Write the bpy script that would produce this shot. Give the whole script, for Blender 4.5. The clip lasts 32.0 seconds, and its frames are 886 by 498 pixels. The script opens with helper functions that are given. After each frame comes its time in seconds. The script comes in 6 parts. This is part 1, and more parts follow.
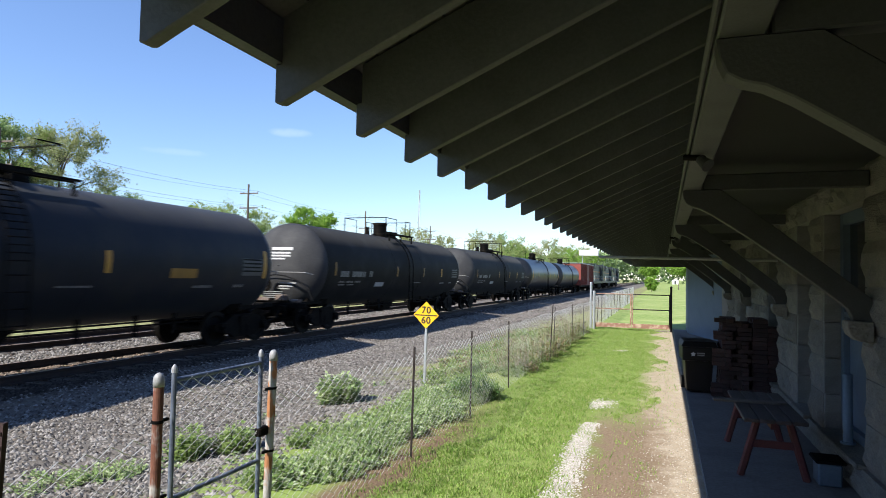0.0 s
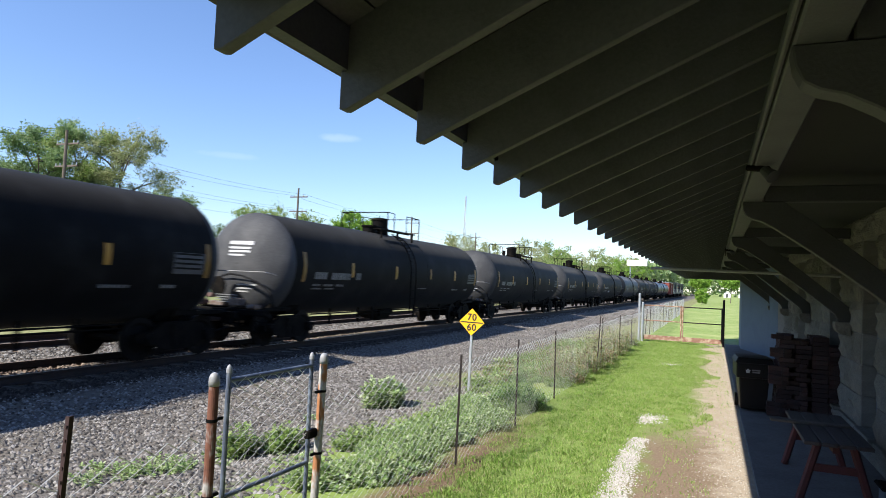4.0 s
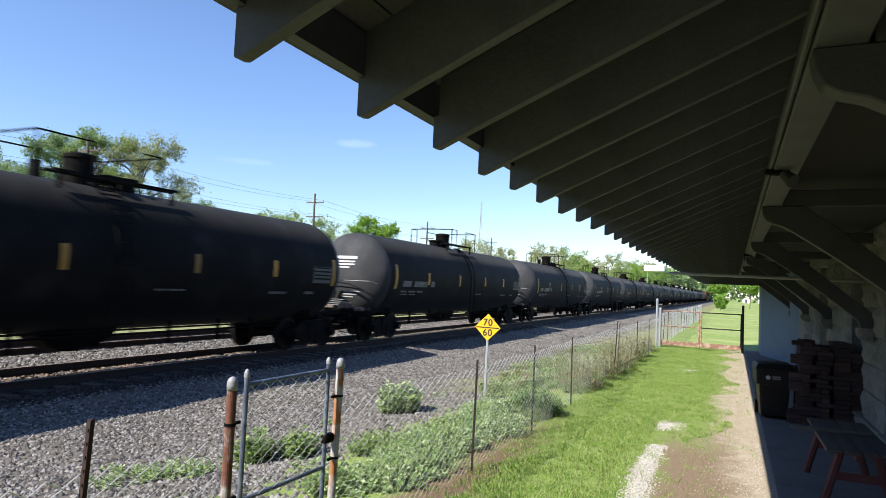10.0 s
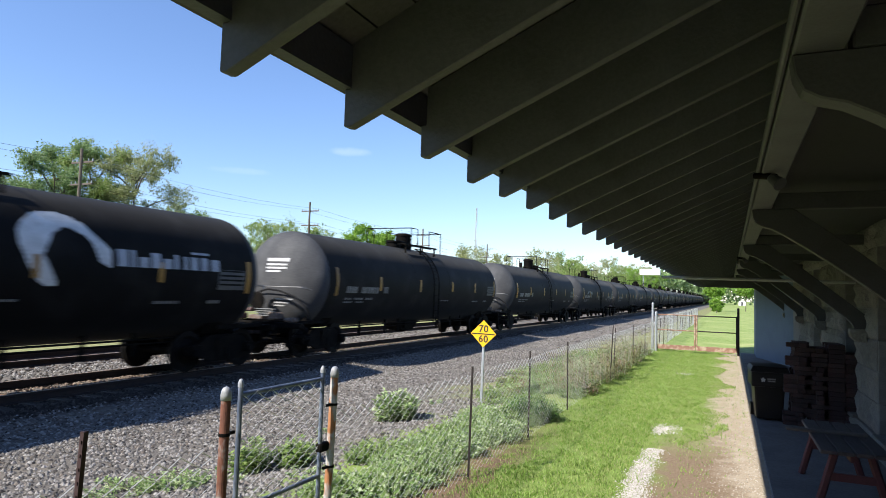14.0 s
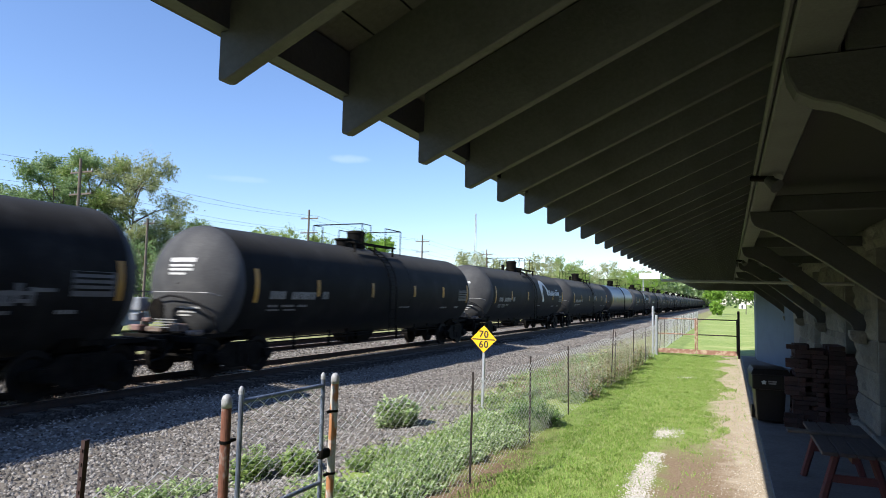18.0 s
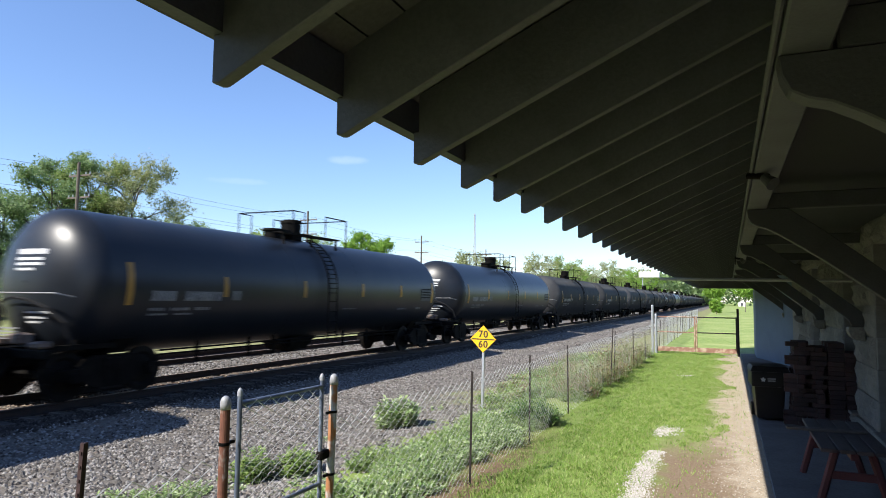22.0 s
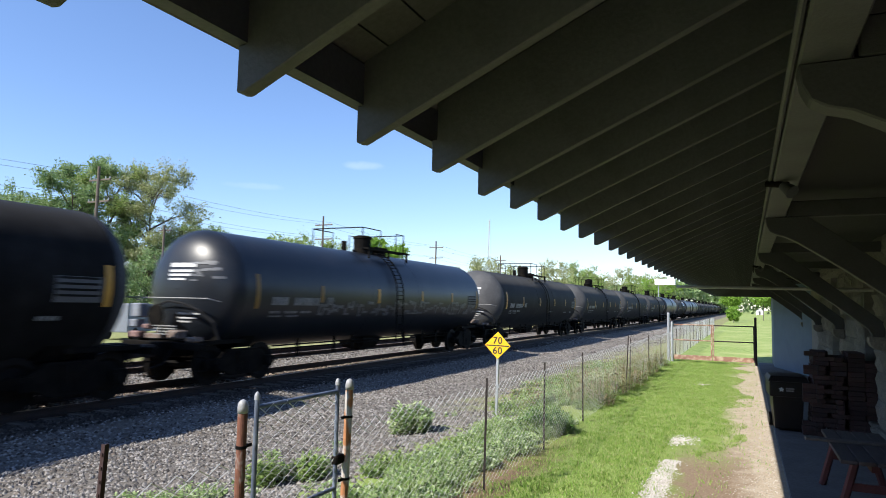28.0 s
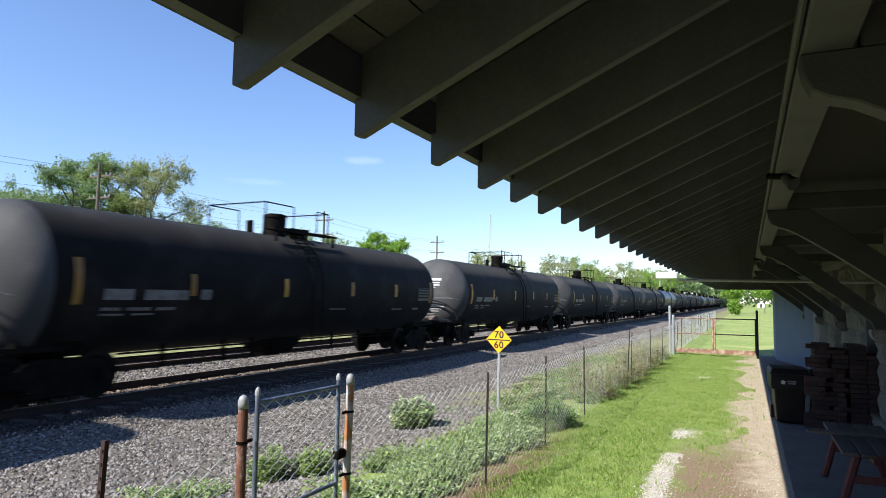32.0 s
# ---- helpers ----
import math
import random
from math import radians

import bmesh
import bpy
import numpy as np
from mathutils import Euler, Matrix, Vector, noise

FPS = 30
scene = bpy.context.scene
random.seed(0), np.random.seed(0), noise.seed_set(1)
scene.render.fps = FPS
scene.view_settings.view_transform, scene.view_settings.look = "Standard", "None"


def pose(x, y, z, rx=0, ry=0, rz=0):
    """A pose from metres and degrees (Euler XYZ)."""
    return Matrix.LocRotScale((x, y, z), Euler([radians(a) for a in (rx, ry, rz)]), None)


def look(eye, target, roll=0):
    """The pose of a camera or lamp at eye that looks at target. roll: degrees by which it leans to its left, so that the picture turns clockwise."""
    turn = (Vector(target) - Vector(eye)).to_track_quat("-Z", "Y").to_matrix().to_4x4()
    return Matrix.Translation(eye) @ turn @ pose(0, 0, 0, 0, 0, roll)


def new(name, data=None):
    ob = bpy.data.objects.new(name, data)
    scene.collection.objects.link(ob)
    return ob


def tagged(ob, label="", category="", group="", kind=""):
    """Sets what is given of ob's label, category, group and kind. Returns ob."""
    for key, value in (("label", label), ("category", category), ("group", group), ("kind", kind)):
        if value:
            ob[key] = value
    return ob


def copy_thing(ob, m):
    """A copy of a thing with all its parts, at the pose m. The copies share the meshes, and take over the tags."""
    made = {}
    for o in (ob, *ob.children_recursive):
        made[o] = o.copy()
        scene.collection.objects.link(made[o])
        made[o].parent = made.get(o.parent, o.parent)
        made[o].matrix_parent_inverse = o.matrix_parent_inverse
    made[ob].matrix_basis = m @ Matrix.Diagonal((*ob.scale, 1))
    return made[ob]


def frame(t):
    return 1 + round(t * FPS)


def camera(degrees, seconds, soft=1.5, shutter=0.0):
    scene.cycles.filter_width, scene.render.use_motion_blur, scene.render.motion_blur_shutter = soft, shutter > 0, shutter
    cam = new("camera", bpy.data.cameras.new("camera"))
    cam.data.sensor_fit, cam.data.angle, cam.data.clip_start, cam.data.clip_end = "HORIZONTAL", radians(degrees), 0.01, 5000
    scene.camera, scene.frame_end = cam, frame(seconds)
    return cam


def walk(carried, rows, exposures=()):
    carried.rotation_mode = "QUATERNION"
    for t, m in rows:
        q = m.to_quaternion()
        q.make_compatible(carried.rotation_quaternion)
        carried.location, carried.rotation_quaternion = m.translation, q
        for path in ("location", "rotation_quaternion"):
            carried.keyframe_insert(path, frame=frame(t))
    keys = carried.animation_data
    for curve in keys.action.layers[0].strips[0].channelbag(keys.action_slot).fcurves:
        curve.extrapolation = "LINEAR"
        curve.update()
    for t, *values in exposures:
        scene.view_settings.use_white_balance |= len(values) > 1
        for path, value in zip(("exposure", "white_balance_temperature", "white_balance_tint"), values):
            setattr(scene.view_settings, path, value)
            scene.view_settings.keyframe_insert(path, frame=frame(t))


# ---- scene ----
cam = camera(69.7, 32.0, 0.9, 0.22)
PATH = [
    (0, (0.047, 0.015, 1.9), (-0.607, 1.903, 1.983), 1.1),
    (0.5, (0.043, 0.015, 1.9), (-0.618, 1.9, 1.987), 1.3),
    (1, (0.036, 0.009, 1.9), (-0.644, 1.887, 1.99), 1.5),
    (1.5, (0.026, 0.008, 1.901), (-0.681, 1.876, 1.994), 2.0),
    (2, (0.012, 0.012, 1.902), (-0.725, 1.869, 1.998), 2.2),
    (2.5, (-0.001, 0.016, 1.904), (-0.757, 1.865, 2.001), 2.5),
    (3, (-0.002, 0.02, 1.907), (-0.772, 1.863, 2.003), 2.4),
    (3.5, (-0.003, 0.019, 1.907), (-0.782, 1.858, 2.004), 2.5),
    (5.5, (0.0, 0.026, 1.908), (-0.801, 1.856, 2.009), 2.4),
    (6, (0.005, 0.02, 1.907), (-0.8, 1.848, 2.008), 2.4),
    (6.5, (-0.003, 0.017, 1.907), (-0.813, 1.842, 2.01), 2.5),
    (7, (-0.005, 0.013, 1.906), (-0.823, 1.835, 2.011), 2.8),
    (7.5, (-0.013, 0.02, 1.906), (-0.838, 1.839, 2.011), 2.9),
    (8, (-0.016, 0.021, 1.907), (-0.843, 1.839, 2.011), 2.9),
    (8.5, (-0.014, 0.018, 1.908), (-0.843, 1.836, 2.012), 2.8),
    (9, (-0.013, 0.018, 1.908), (-0.842, 1.835, 2.014), 2.9),
    (9.5, (-0.014, 0.018, 1.908), (-0.845, 1.834, 2.017), 2.9),
    (10, (-0.005, 0.016, 1.907), (-0.836, 1.831, 2.019), 2.6),
    (10.5, (0.0, 0.016, 1.909), (-0.832, 1.831, 2.026), 2.6),
    (11, (0.008, 0.011, 1.909), (-0.823, 1.826, 2.025), 2.4),
    (11.5, (0.007, 0.012, 1.907), (-0.823, 1.827, 2.025), 2.3),
    (12, (0.002, 0.012, 1.909), (-0.827, 1.828, 2.028), 2.4),
    (12.5, (0.008, 0.013, 1.908), (-0.816, 1.831, 2.032), 2.2),
    (13, (0.024, 0.005, 1.906), (-0.797, 1.825, 2.033), 1.9),
    (13.5, (0.035, 0.002, 1.905), (-0.785, 1.821, 2.036), 1.7),
    (14, (0.027, 0.004, 1.91), (-0.793, 1.824, 2.044), 1.8),
    (14.5, (0.035, -0.004, 1.905), (-0.785, 1.815, 2.047), 1.7),
    (16.5, (0.039, -0.006, 1.906), (-0.778, 1.814, 2.058), 1.2),
    (17, (0.034, -0.007, 1.904), (-0.784, 1.811, 2.058), 1.3),
    (17.5, (0.033, -0.005, 1.905), (-0.786, 1.814, 2.059), 1.3),
    (18, (0.035, -0.005, 1.905), (-0.783, 1.813, 2.058), 1.2),
    (18.5, (0.042, -0.01, 1.902), (-0.775, 1.81, 2.056), 1.1),
    (19, (0.044, -0.001, 1.904), (-0.775, 1.817, 2.057), 0.9),
    (19.5, (0.043, -0.004, 1.904), (-0.778, 1.813, 2.056), 1.0),
    (20, (0.046, -0.003, 1.906), (-0.775, 1.814, 2.058), 0.8),
    (20.5, (0.044, -0.008, 1.905), (-0.772, 1.811, 2.058), 0.9),
    (21, (0.044, -0.008, 1.905), (-0.772, 1.811, 2.058), 0.9),
    (21.5, (0.045, -0.009, 1.904), (-0.769, 1.811, 2.058), 0.9),
    (22, (0.049, -0.007, 1.904), (-0.767, 1.812, 2.058), 0.7),
    (22.5, (0.062, -0.005, 1.904), (-0.76, 1.811, 2.059), 0.3),
    (23, (0.062, -0.008, 1.901), (-0.761, 1.808, 2.058), 0.3),
    (23.5, (0.057, -0.006, 1.904), (-0.769, 1.809, 2.059), 0.5),
    (24, (0.057, -0.005, 1.904), (-0.773, 1.808, 2.06), 0.5),
    (24.5, (0.054, -0.009, 1.906), (-0.781, 1.802, 2.062), 0.7),
    (25, (0.054, -0.018, 1.905), (-0.784, 1.791, 2.064), 0.8),
    (25.5, (0.055, -0.019, 1.905), (-0.788, 1.787, 2.066), 0.8),
    (27.5, (0.047, -0.026, 1.906), (-0.807, 1.775, 2.075), 1.1),
    (28, (0.045, -0.025, 1.907), (-0.812, 1.774, 2.078), 1.2),
    (28.5, (0.045, -0.021, 1.907), (-0.813, 1.777, 2.079), 1.2),
    (29, (0.038, -0.012, 1.906), (-0.82, 1.787, 2.076), 1.1),
    (29.5, (0.033, -0.01, 1.906), (-0.824, 1.789, 2.07), 1.2),
    (30, (0.035, -0.013, 1.906), (-0.825, 1.786, 2.064), 1.3),
    (30.5, (0.033, -0.007, 1.908), (-0.827, 1.791, 2.063), 1.3),
    (31, (0.036, -0.012, 1.906), (-0.826, 1.786, 2.059), 1.2),
    (31.5, (0.038, -0.008, 1.906), (-0.824, 1.79, 2.059), 1.1),
    (32, (0.044, -0.009, 1.906), (-0.816, 1.789, 2.06), 0.9),
]
walk(cam, [(t, look(eye, target, roll)) for t, eye, target, roll in PATH])

# ---- world, sun, exposure ----
world = bpy.data.worlds.new("world")
scene.world = world
world.use_nodes = True
wn = world.node_tree
sky = wn.nodes.new("ShaderNodeTexSky")
sky.sky_type, sky.sun_disc = "NISHITA", False
WISP_A, WISP_B = (-0.53, 0.821, 0.21), (-0.662, 0.73, 0.17)
SUN_WAY = Vector((0.59, 1.0, -1.0)).normalized()
sky.sun_elevation = math.asin(-SUN_WAY.z)
sky.sun_rotation = math.atan2(-SUN_WAY.x, -SUN_WAY.y)
sky.air_density, sky.dust_density, sky.ozone_density = 1.1, 0.12, 3.0
wn.nodes["Background"].inputs["Strength"].default_value = 0.10
tint = wn.nodes.new("ShaderNodeMix")
tint.data_type, tint.blend_type = "RGBA", "MULTIPLY"
tint.inputs[0].default_value = 1.0
tint.inputs["B"].default_value = (0.885, 0.95, 1.15, 1)
wn.links.new(sky.outputs[0], tint.inputs["A"])


def wisp(colour, way, long, thin, strength):
    """A faint wisp of high cloud in that direction."""
    co = wn.nodes.new("ShaderNodeTexCoord")
    way = Vector(way).normalized()
    side = way.cross(Vector((0, 0, 1))).normalized()
    up = side.cross(way)
    total = None
    for axis, size in ((side, long), (up, thin)):
        dot = wn.nodes.new("ShaderNodeVectorMath")
        dot.operation = "DOT_PRODUCT"
        dot.inputs[1].default_value = axis / size
        wn.links.new(co.outputs["Generated"], dot.inputs[0])
        sq = wn.nodes.new("ShaderNodeMath")
        sq.operation = "POWER"
        wn.links.new(dot.outputs["Value"], sq.inputs[0])
        sq.inputs[1].default_value = 2.0
        if total is None:
            total = sq.outputs[0]
        else:
            ad = wn.nodes.new("ShaderNodeMath")
            wn.links.new(total, ad.inputs[0])
            wn.links.new(sq.outputs[0], ad.inputs[1])
            total = ad.outputs[0]
    fuzz = wn.nodes.new("ShaderNodeTexNoise")
    fuzz.inputs["Scale"].default_value, fuzz.inputs["Detail"].default_value = 60.0, 5.0
    wn.links.new(co.outputs["Generated"], fuzz.inputs["Vector"])
    fz = wn.nodes.new("ShaderNodeMapRange")
    fz.inputs["To Min"].default_value, fz.inputs["To Max"].default_value = 0.0, 1.1
    wn.links.new(fuzz.outputs[0], fz.inputs[0])
    ad = wn.nodes.new("ShaderNodeMath")
    wn.links.new(total, ad.inputs[0])
    wn.links.new(fz.outputs[0], ad.inputs[1])
    fall = wn.nodes.new("ShaderNodeMapRange")
    fall.interpolation_type = "SMOOTHSTEP"
    for k, v in (("From Min", 1.6), ("From Max", 0.3), ("To Min", 0.0), ("To Max", strength)):
        fall.inputs[k].default_value = v
    wn.links.new(ad.outputs[0], fall.inputs[0])
    mx = wn.nodes.new("ShaderNodeMix")
    mx.data_type = "RGBA"
    mx.inputs["B"].default_value = (8.5, 8.8, 9.2, 1)
    wn.links.new(fall.outputs[0], mx.inputs[0])
    wn.links.new(colour, mx.inputs["A"])
    return mx.outputs["Result"]


cloudy = wisp(tint.outputs["Result"], WISP_A, 0.034, 0.008, 0.13)
cloudy = wisp(cloudy, WISP_B, 0.055, 0.006, 0.06)
wn.links.new(cloudy, wn.nodes["Background"].inputs[0])
sun = new("sun", bpy.data.lights.new("sun", "SUN"))
sun.data.energy, sun.data.angle, sun.data.color = 5.0, radians(0.5), (1.0, 0.95, 0.87)
sun.matrix_world = look((-30, -50, 50), Vector((-30, -50, 50)) + SUN_WAY)
scene.view_settings.exposure = 0.9


# ---- materials ----
def material(name, base, rough=0.6, metal=0.0, vary=0.25, scale=6.0, fine=60.0, bump=0.15, second=None, mix=(0.45, 0.62), spec=0.5,
             random_hue=0.0, bump_dist=0.01, stretch=(1, 1, 1), dust=0.0):
    """A surface with coarse stains, fine grain and relief; second is a worn colour that shows in patches."""
    m = bpy.data.materials.new(name)
    m.use_nodes = True
    nt = m.node_tree
    b = nt.nodes["Principled BSDF"]
    b.inputs["Roughness"].default_value, b.inputs["Metallic"].default_value = rough, metal
    b.inputs["Specular IOR Level"].default_value = spec
    co = nt.nodes.new("ShaderNodeTexCoord")
    mp = nt.nodes.new("ShaderNodeMapping")
    mp.inputs["Scale"].default_value = stretch
    nt.links.new(co.outputs["Object"], mp.inputs[0])
    n1, n2 = nt.nodes.new("ShaderNodeTexNoise"), nt.nodes.new("ShaderNodeTexNoise")
    for n, s in ((n1, scale), (n2, fine)):
        n.inputs["Scale"].default_value, n.inputs["Detail"].default_value = s, 4.0
        nt.links.new(mp.outputs[0], n.inputs["Vector"])
    add = nt.nodes.new("ShaderNodeMath")
    add.operation = "ADD"
    nt.links.new(n1.outputs[0], add.inputs[0])
    nt.links.new(n2.outputs[0], add.inputs[1])
    rng = nt.nodes.new("ShaderNodeMapRange")
    rng.inputs["From Min"].default_value, rng.inputs["From Max"].default_value = 0.6, 1.4
    rng.inputs["To Min"].default_value, rng.inputs["To Max"].default_value = 1 - vary, 1 + vary
    nt.links.new(add.outputs[0], rng.inputs[0])
    mul = nt.nodes.new("ShaderNodeMix")
    mul.data_type, mul.blend_type = "RGBA", "MULTIPLY"
    mul.inputs[0].default_value = 1.0
    mul.inputs["A"].default_value = (*base, 1)
    if second:
        r2 = nt.nodes.new("ShaderNodeMapRange")
        r2.inputs["From Min"].default_value, r2.inputs["From Max"].default_value = mix
        nt.links.new(n1.outputs[0], r2.inputs[0])
        mx = nt.nodes.new("ShaderNodeMix")
        mx.data_type = "RGBA"
        mx.inputs["A"].default_value, mx.inputs["B"].default_value = (*base, 1), (*second, 1)
        nt.links.new(r2.outputs[0], mx.inputs[0])
        nt.links.new(mx.outputs["Result"], mul.inputs["A"])
    last = rng.outputs[0]
    if random_hue:
        oi = nt.nodes.new("ShaderNodeObjectInfo")
        rr = nt.nodes.new("ShaderNodeMapRange")
        rr.inputs["To Min"].default_value, rr.inputs["To Max"].default_value = 1 - random_hue, 1 + random_hue
        nt.links.new(oi.outputs["Random"], rr.inputs[0])
        m2 = nt.nodes.new("ShaderNodeMath")
        m2.operation = "MULTIPLY"
        nt.links.new(last, m2.inputs[0])
        nt.links.new(rr.outputs[0], m2.inputs[1])
        last = m2.outputs[0]
    nt.links.new(last, mul.inputs["B"])
    nt.links.new(mul.outputs["Result"], b.inputs["Base Color"])
    b.inputs["Sheen Weight"].default_value, b.inputs["Sheen Roughness"].default_value = dust, 0.45
    if bump:
        bp = nt.nodes.new("ShaderNodeBump")
        bp.inputs["Strength"].default_value, bp.inputs["Distance"].default_value = bump, bump_dist
        nt.links.new(add.outputs[0], bp.inputs["Height"])
        nt.links.new(bp.outputs[0], b.inputs["Normal"])
    return m


def island_material(name, colours, rough=0.8, spec=0.3, through_light=0.0):
    """Many small loose pieces (leaves, blades, stones), each with a colour of its own from the ramp."""
    m = bpy.data.materials.new(name)
    m.use_nodes = True
    nt = m.node_tree
    b = nt.nodes["Principled BSDF"]
    b.inputs["Roughness"].default_value, b.inputs["Specular IOR Level"].default_value = rough, spec
    g = nt.nodes.new("ShaderNodeNewGeometry")
    ramp = nt.nodes.new("ShaderNodeValToRGB")
    while len(ramp.color_ramp.elements) < len(colours):
        ramp.color_ramp.elements.new(0.5)
    for i, c in enumerate(colours):
        ramp.color_ramp.elements[i].position = i / max(1, len(colours) - 1)
        ramp.color_ramp.elements[i].color = (*c, 1)
    nt.links.new(g.outputs["Random Per Island"], ramp.inputs[0])
    nt.links.new(ramp.outputs[0], b.inputs["Base Color"])
    if through_light:
        tr = nt.nodes.new("ShaderNodeBsdfTranslucent")
        nt.links.new(ramp.outputs[0], tr.inputs[0])
        mx = nt.nodes.new("ShaderNodeMixShader")
        mx.inputs[0].default_value = through_light
        nt.links.new(b.outputs[0], mx.inputs[1])
        nt.links.new(tr.outputs[0], mx.inputs[2])
        nt.links.new(mx.outputs[0], nt.nodes["Material Output"].inputs[0])
    return m


M_TANK = material("tank_black_paint", (0.0075, 0.0072, 0.0071), 0.6, 0, 0.35, 1.2, 25, 0.05, second=(0.015, 0.0145, 0.014), mix=(0.5, 0.75), random_hue=0.3, spec=0.04, dust=0.045)
M_TANK_GLOSS = material("tank_gloss_black_paint", (0.010, 0.0125, 0.017), 0.36, 0, 0.25, 1.0, 20, 0.03, second=(0.017, 0.017, 0.019), mix=(0.5, 0.75), spec=0.3)
# black tank paint lightened to carry the sunlight on the tank ends
M_HEAD = material("sunlit_tank_end_paint", (0.052, 0.053, 0.056), 0.65, 0, 0.25, 1.5, 25, 0.05, second=(0.066, 0.066, 0.067), mix=(0.45, 0.75), random_hue=0.25, spec=0.1)
M_TANK_GREY = material("tank_blue_black_paint", (0.0125, 0.015, 0.021), 0.5, 0, 0.25, 1.2, 25, 0.05, second=(0.017, 0.018, 0.02), spec=0.12, dust=0.06)
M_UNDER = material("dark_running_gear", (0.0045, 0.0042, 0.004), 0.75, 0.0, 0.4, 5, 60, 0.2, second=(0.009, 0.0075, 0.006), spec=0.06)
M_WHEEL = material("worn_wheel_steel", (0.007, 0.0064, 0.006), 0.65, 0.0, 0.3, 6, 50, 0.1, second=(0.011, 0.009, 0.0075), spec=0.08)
M_STEEL_BRIGHT = material("worn_rail_steel", (0.26, 0.18, 0.13), 0.5, 0.3, 0.15, 3, 80, 0.03)
M_PINK = material("faded_red_primer", (0.17, 0.095, 0.088), 0.75, 0.0, 0.35, 9, 60, 0.2, second=(0.14, 0.09, 0.08))
M_PALE_BOX = material("pale_blue_grey_steel", (0.18, 0.20, 0.235), 0.6, 0.0, 0.3, 7, 50, 0.1, second=(0.15, 0.16, 0.18))
M_RUSTY = material("pale_rusty_steel", (0.16, 0.125, 0.105), 0.8, 0.0, 0.4, 9, 60, 0.2, second=(0.09, 0.055, 0.04))
M_RAIL = material("rusty_rail_web", (0.026, 0.015, 0.012), 0.8, 0.1, 0.35, 8, 60, 0.2, second=(0.014, 0.010, 0.009))
M_TIE = material("creosoted_tie", (0.05, 0.04, 0.032), 0.9, 0, 0.4, 6, 60, 0.4, second=(0.11, 0.095, 0.08), random_hue=0.3, stretch=(0.3, 3, 3))
M_YELLOW = material("yellow_reflective_tape", (0.34, 0.17, 0.02), 0.5, 0, 0.25, 3, 40, 0.02, random_hue=0.45)
M_WHITE_MARK = material("white_stencil_paint", (0.48, 0.48, 0.48), 0.6, 0, 0.3, 4, 40, 0.02)
M_STENCIL = material("faded_stencil_paint", (0.20, 0.20, 0.20), 0.6, 0, 0.45, 5, 30, 0.02, second=(0.10, 0.10, 0.10))
M_GREY_MARK = material("grey_stencil_panel", (0.06, 0.06, 0.063), 0.6, 0, 0.4, 5, 30, 0.02)
M_LETTER = material("pale_lettering_paint", (0.30, 0.32, 0.36), 0.6, 0, 0.3, 4, 30, 0.02)
M_GRAFFITI = material("silver_graffiti_paint", (0.075, 0.08, 0.09), 0.5, 0, 0.4, 4, 30, 0.02)
M_BLUE_MARK = material("blue_print", (0.03, 0.07, 0.22), 0.5, 0, 0.2)
M_WHITE = material("white_paint", (0.75, 0.75, 0.73), 0.6, 0, 0.12, 4, 50, 0.05)
M_RED = material("oxide_red_paint", (0.20, 0.035, 0.025), 0.65, 0, 0.35, 2, 40, 0.1, second=(0.12, 0.03, 0.02))
M_ORANGE = material("orange_paint", (0.60, 0.16, 0.02), 0.5, 0, 0.2)
M_LOCO = material("dark_green_black_paint", (0.015, 0.02, 0.02), 0.45, 0, 0.3, 2, 30, 0.05)
M_GLASS_DARK = material("dark_window_glass", (0.02, 0.025, 0.03), 0.08, 0, 0.1, 2, 20, 0.0, spec=0.8)
M_WOOD_PAINT = material("grey_green_painted_wood", (0.083, 0.087, 0.087), 0.7, 0, 0.22, 3, 70, 0.15, second=(0.062, 0.065, 0.064), stretch=(1, 1, 1))
# the canopy's wood paint, darkened to carry the shade on brackets and arms
M_BRACKET = material("shaded_grey_green_painted_wood", (0.056, 0.059, 0.057), 0.7, 0, 0.22, 3, 70, 0.15, second=(0.042, 0.044, 0.042))
M_DECK = material("brown_grey_roof_boards", (0.080, 0.079, 0.076), 0.8, 0, 0.3, 2.5, 60, 0.2)
# roof boards again, with the shade under the roof put into the colour
M_SOFFIT = material("shaded_soffit_boards", (0.016, 0.017, 0.017), 0.8, 0, 0.3, 2.5, 60, 0.2)
M_SHINGLE = material("grey_asphalt_roofing", (0.08, 0.078, 0.075), 0.9, 0, 0.3, 3, 90, 0.4)
M_STONE = material("rough_limestone_block", (0.20, 0.19, 0.165), 0.9, 0, 0.35, 4, 30, 0.8, second=(0.19, 0.178, 0.15), random_hue=0.2, bump_dist=0.03)
M_MORTAR = material("lime_mortar", (0.22, 0.21, 0.19), 0.95, 0, 0.2, 6, 60, 0.3)
M_ROD = material("pale_painted_rod", (0.34, 0.35, 0.33), 0.6, 0, 0.2, 5, 50, 0.05)
M_DRESSED = material("dressed_limestone", (0.21, 0.205, 0.18), 0.85, 0, 0.25, 3, 40, 0.25, second=(0.16, 0.155, 0.135), random_hue=0.12)
M_BAY_DARK = material("blue_grey_window_paint", (0.085, 0.12, 0.16), 0.7, 0, 0.15, 2, 40, 0.1, second=(0.06, 0.085, 0.115))
M_BAY = material("pale_blue_board", (0.135, 0.19, 0.25), 0.7, 0, 0.12, 1.5, 40, 0.1, second=(0.115, 0.165, 0.22))
M_CONCRETE = material("stained_concrete", (0.145, 0.132, 0.122), 0.9, 0, 0.3, 1.5, 30, 0.3, second=(0.10, 0.092, 0.085))
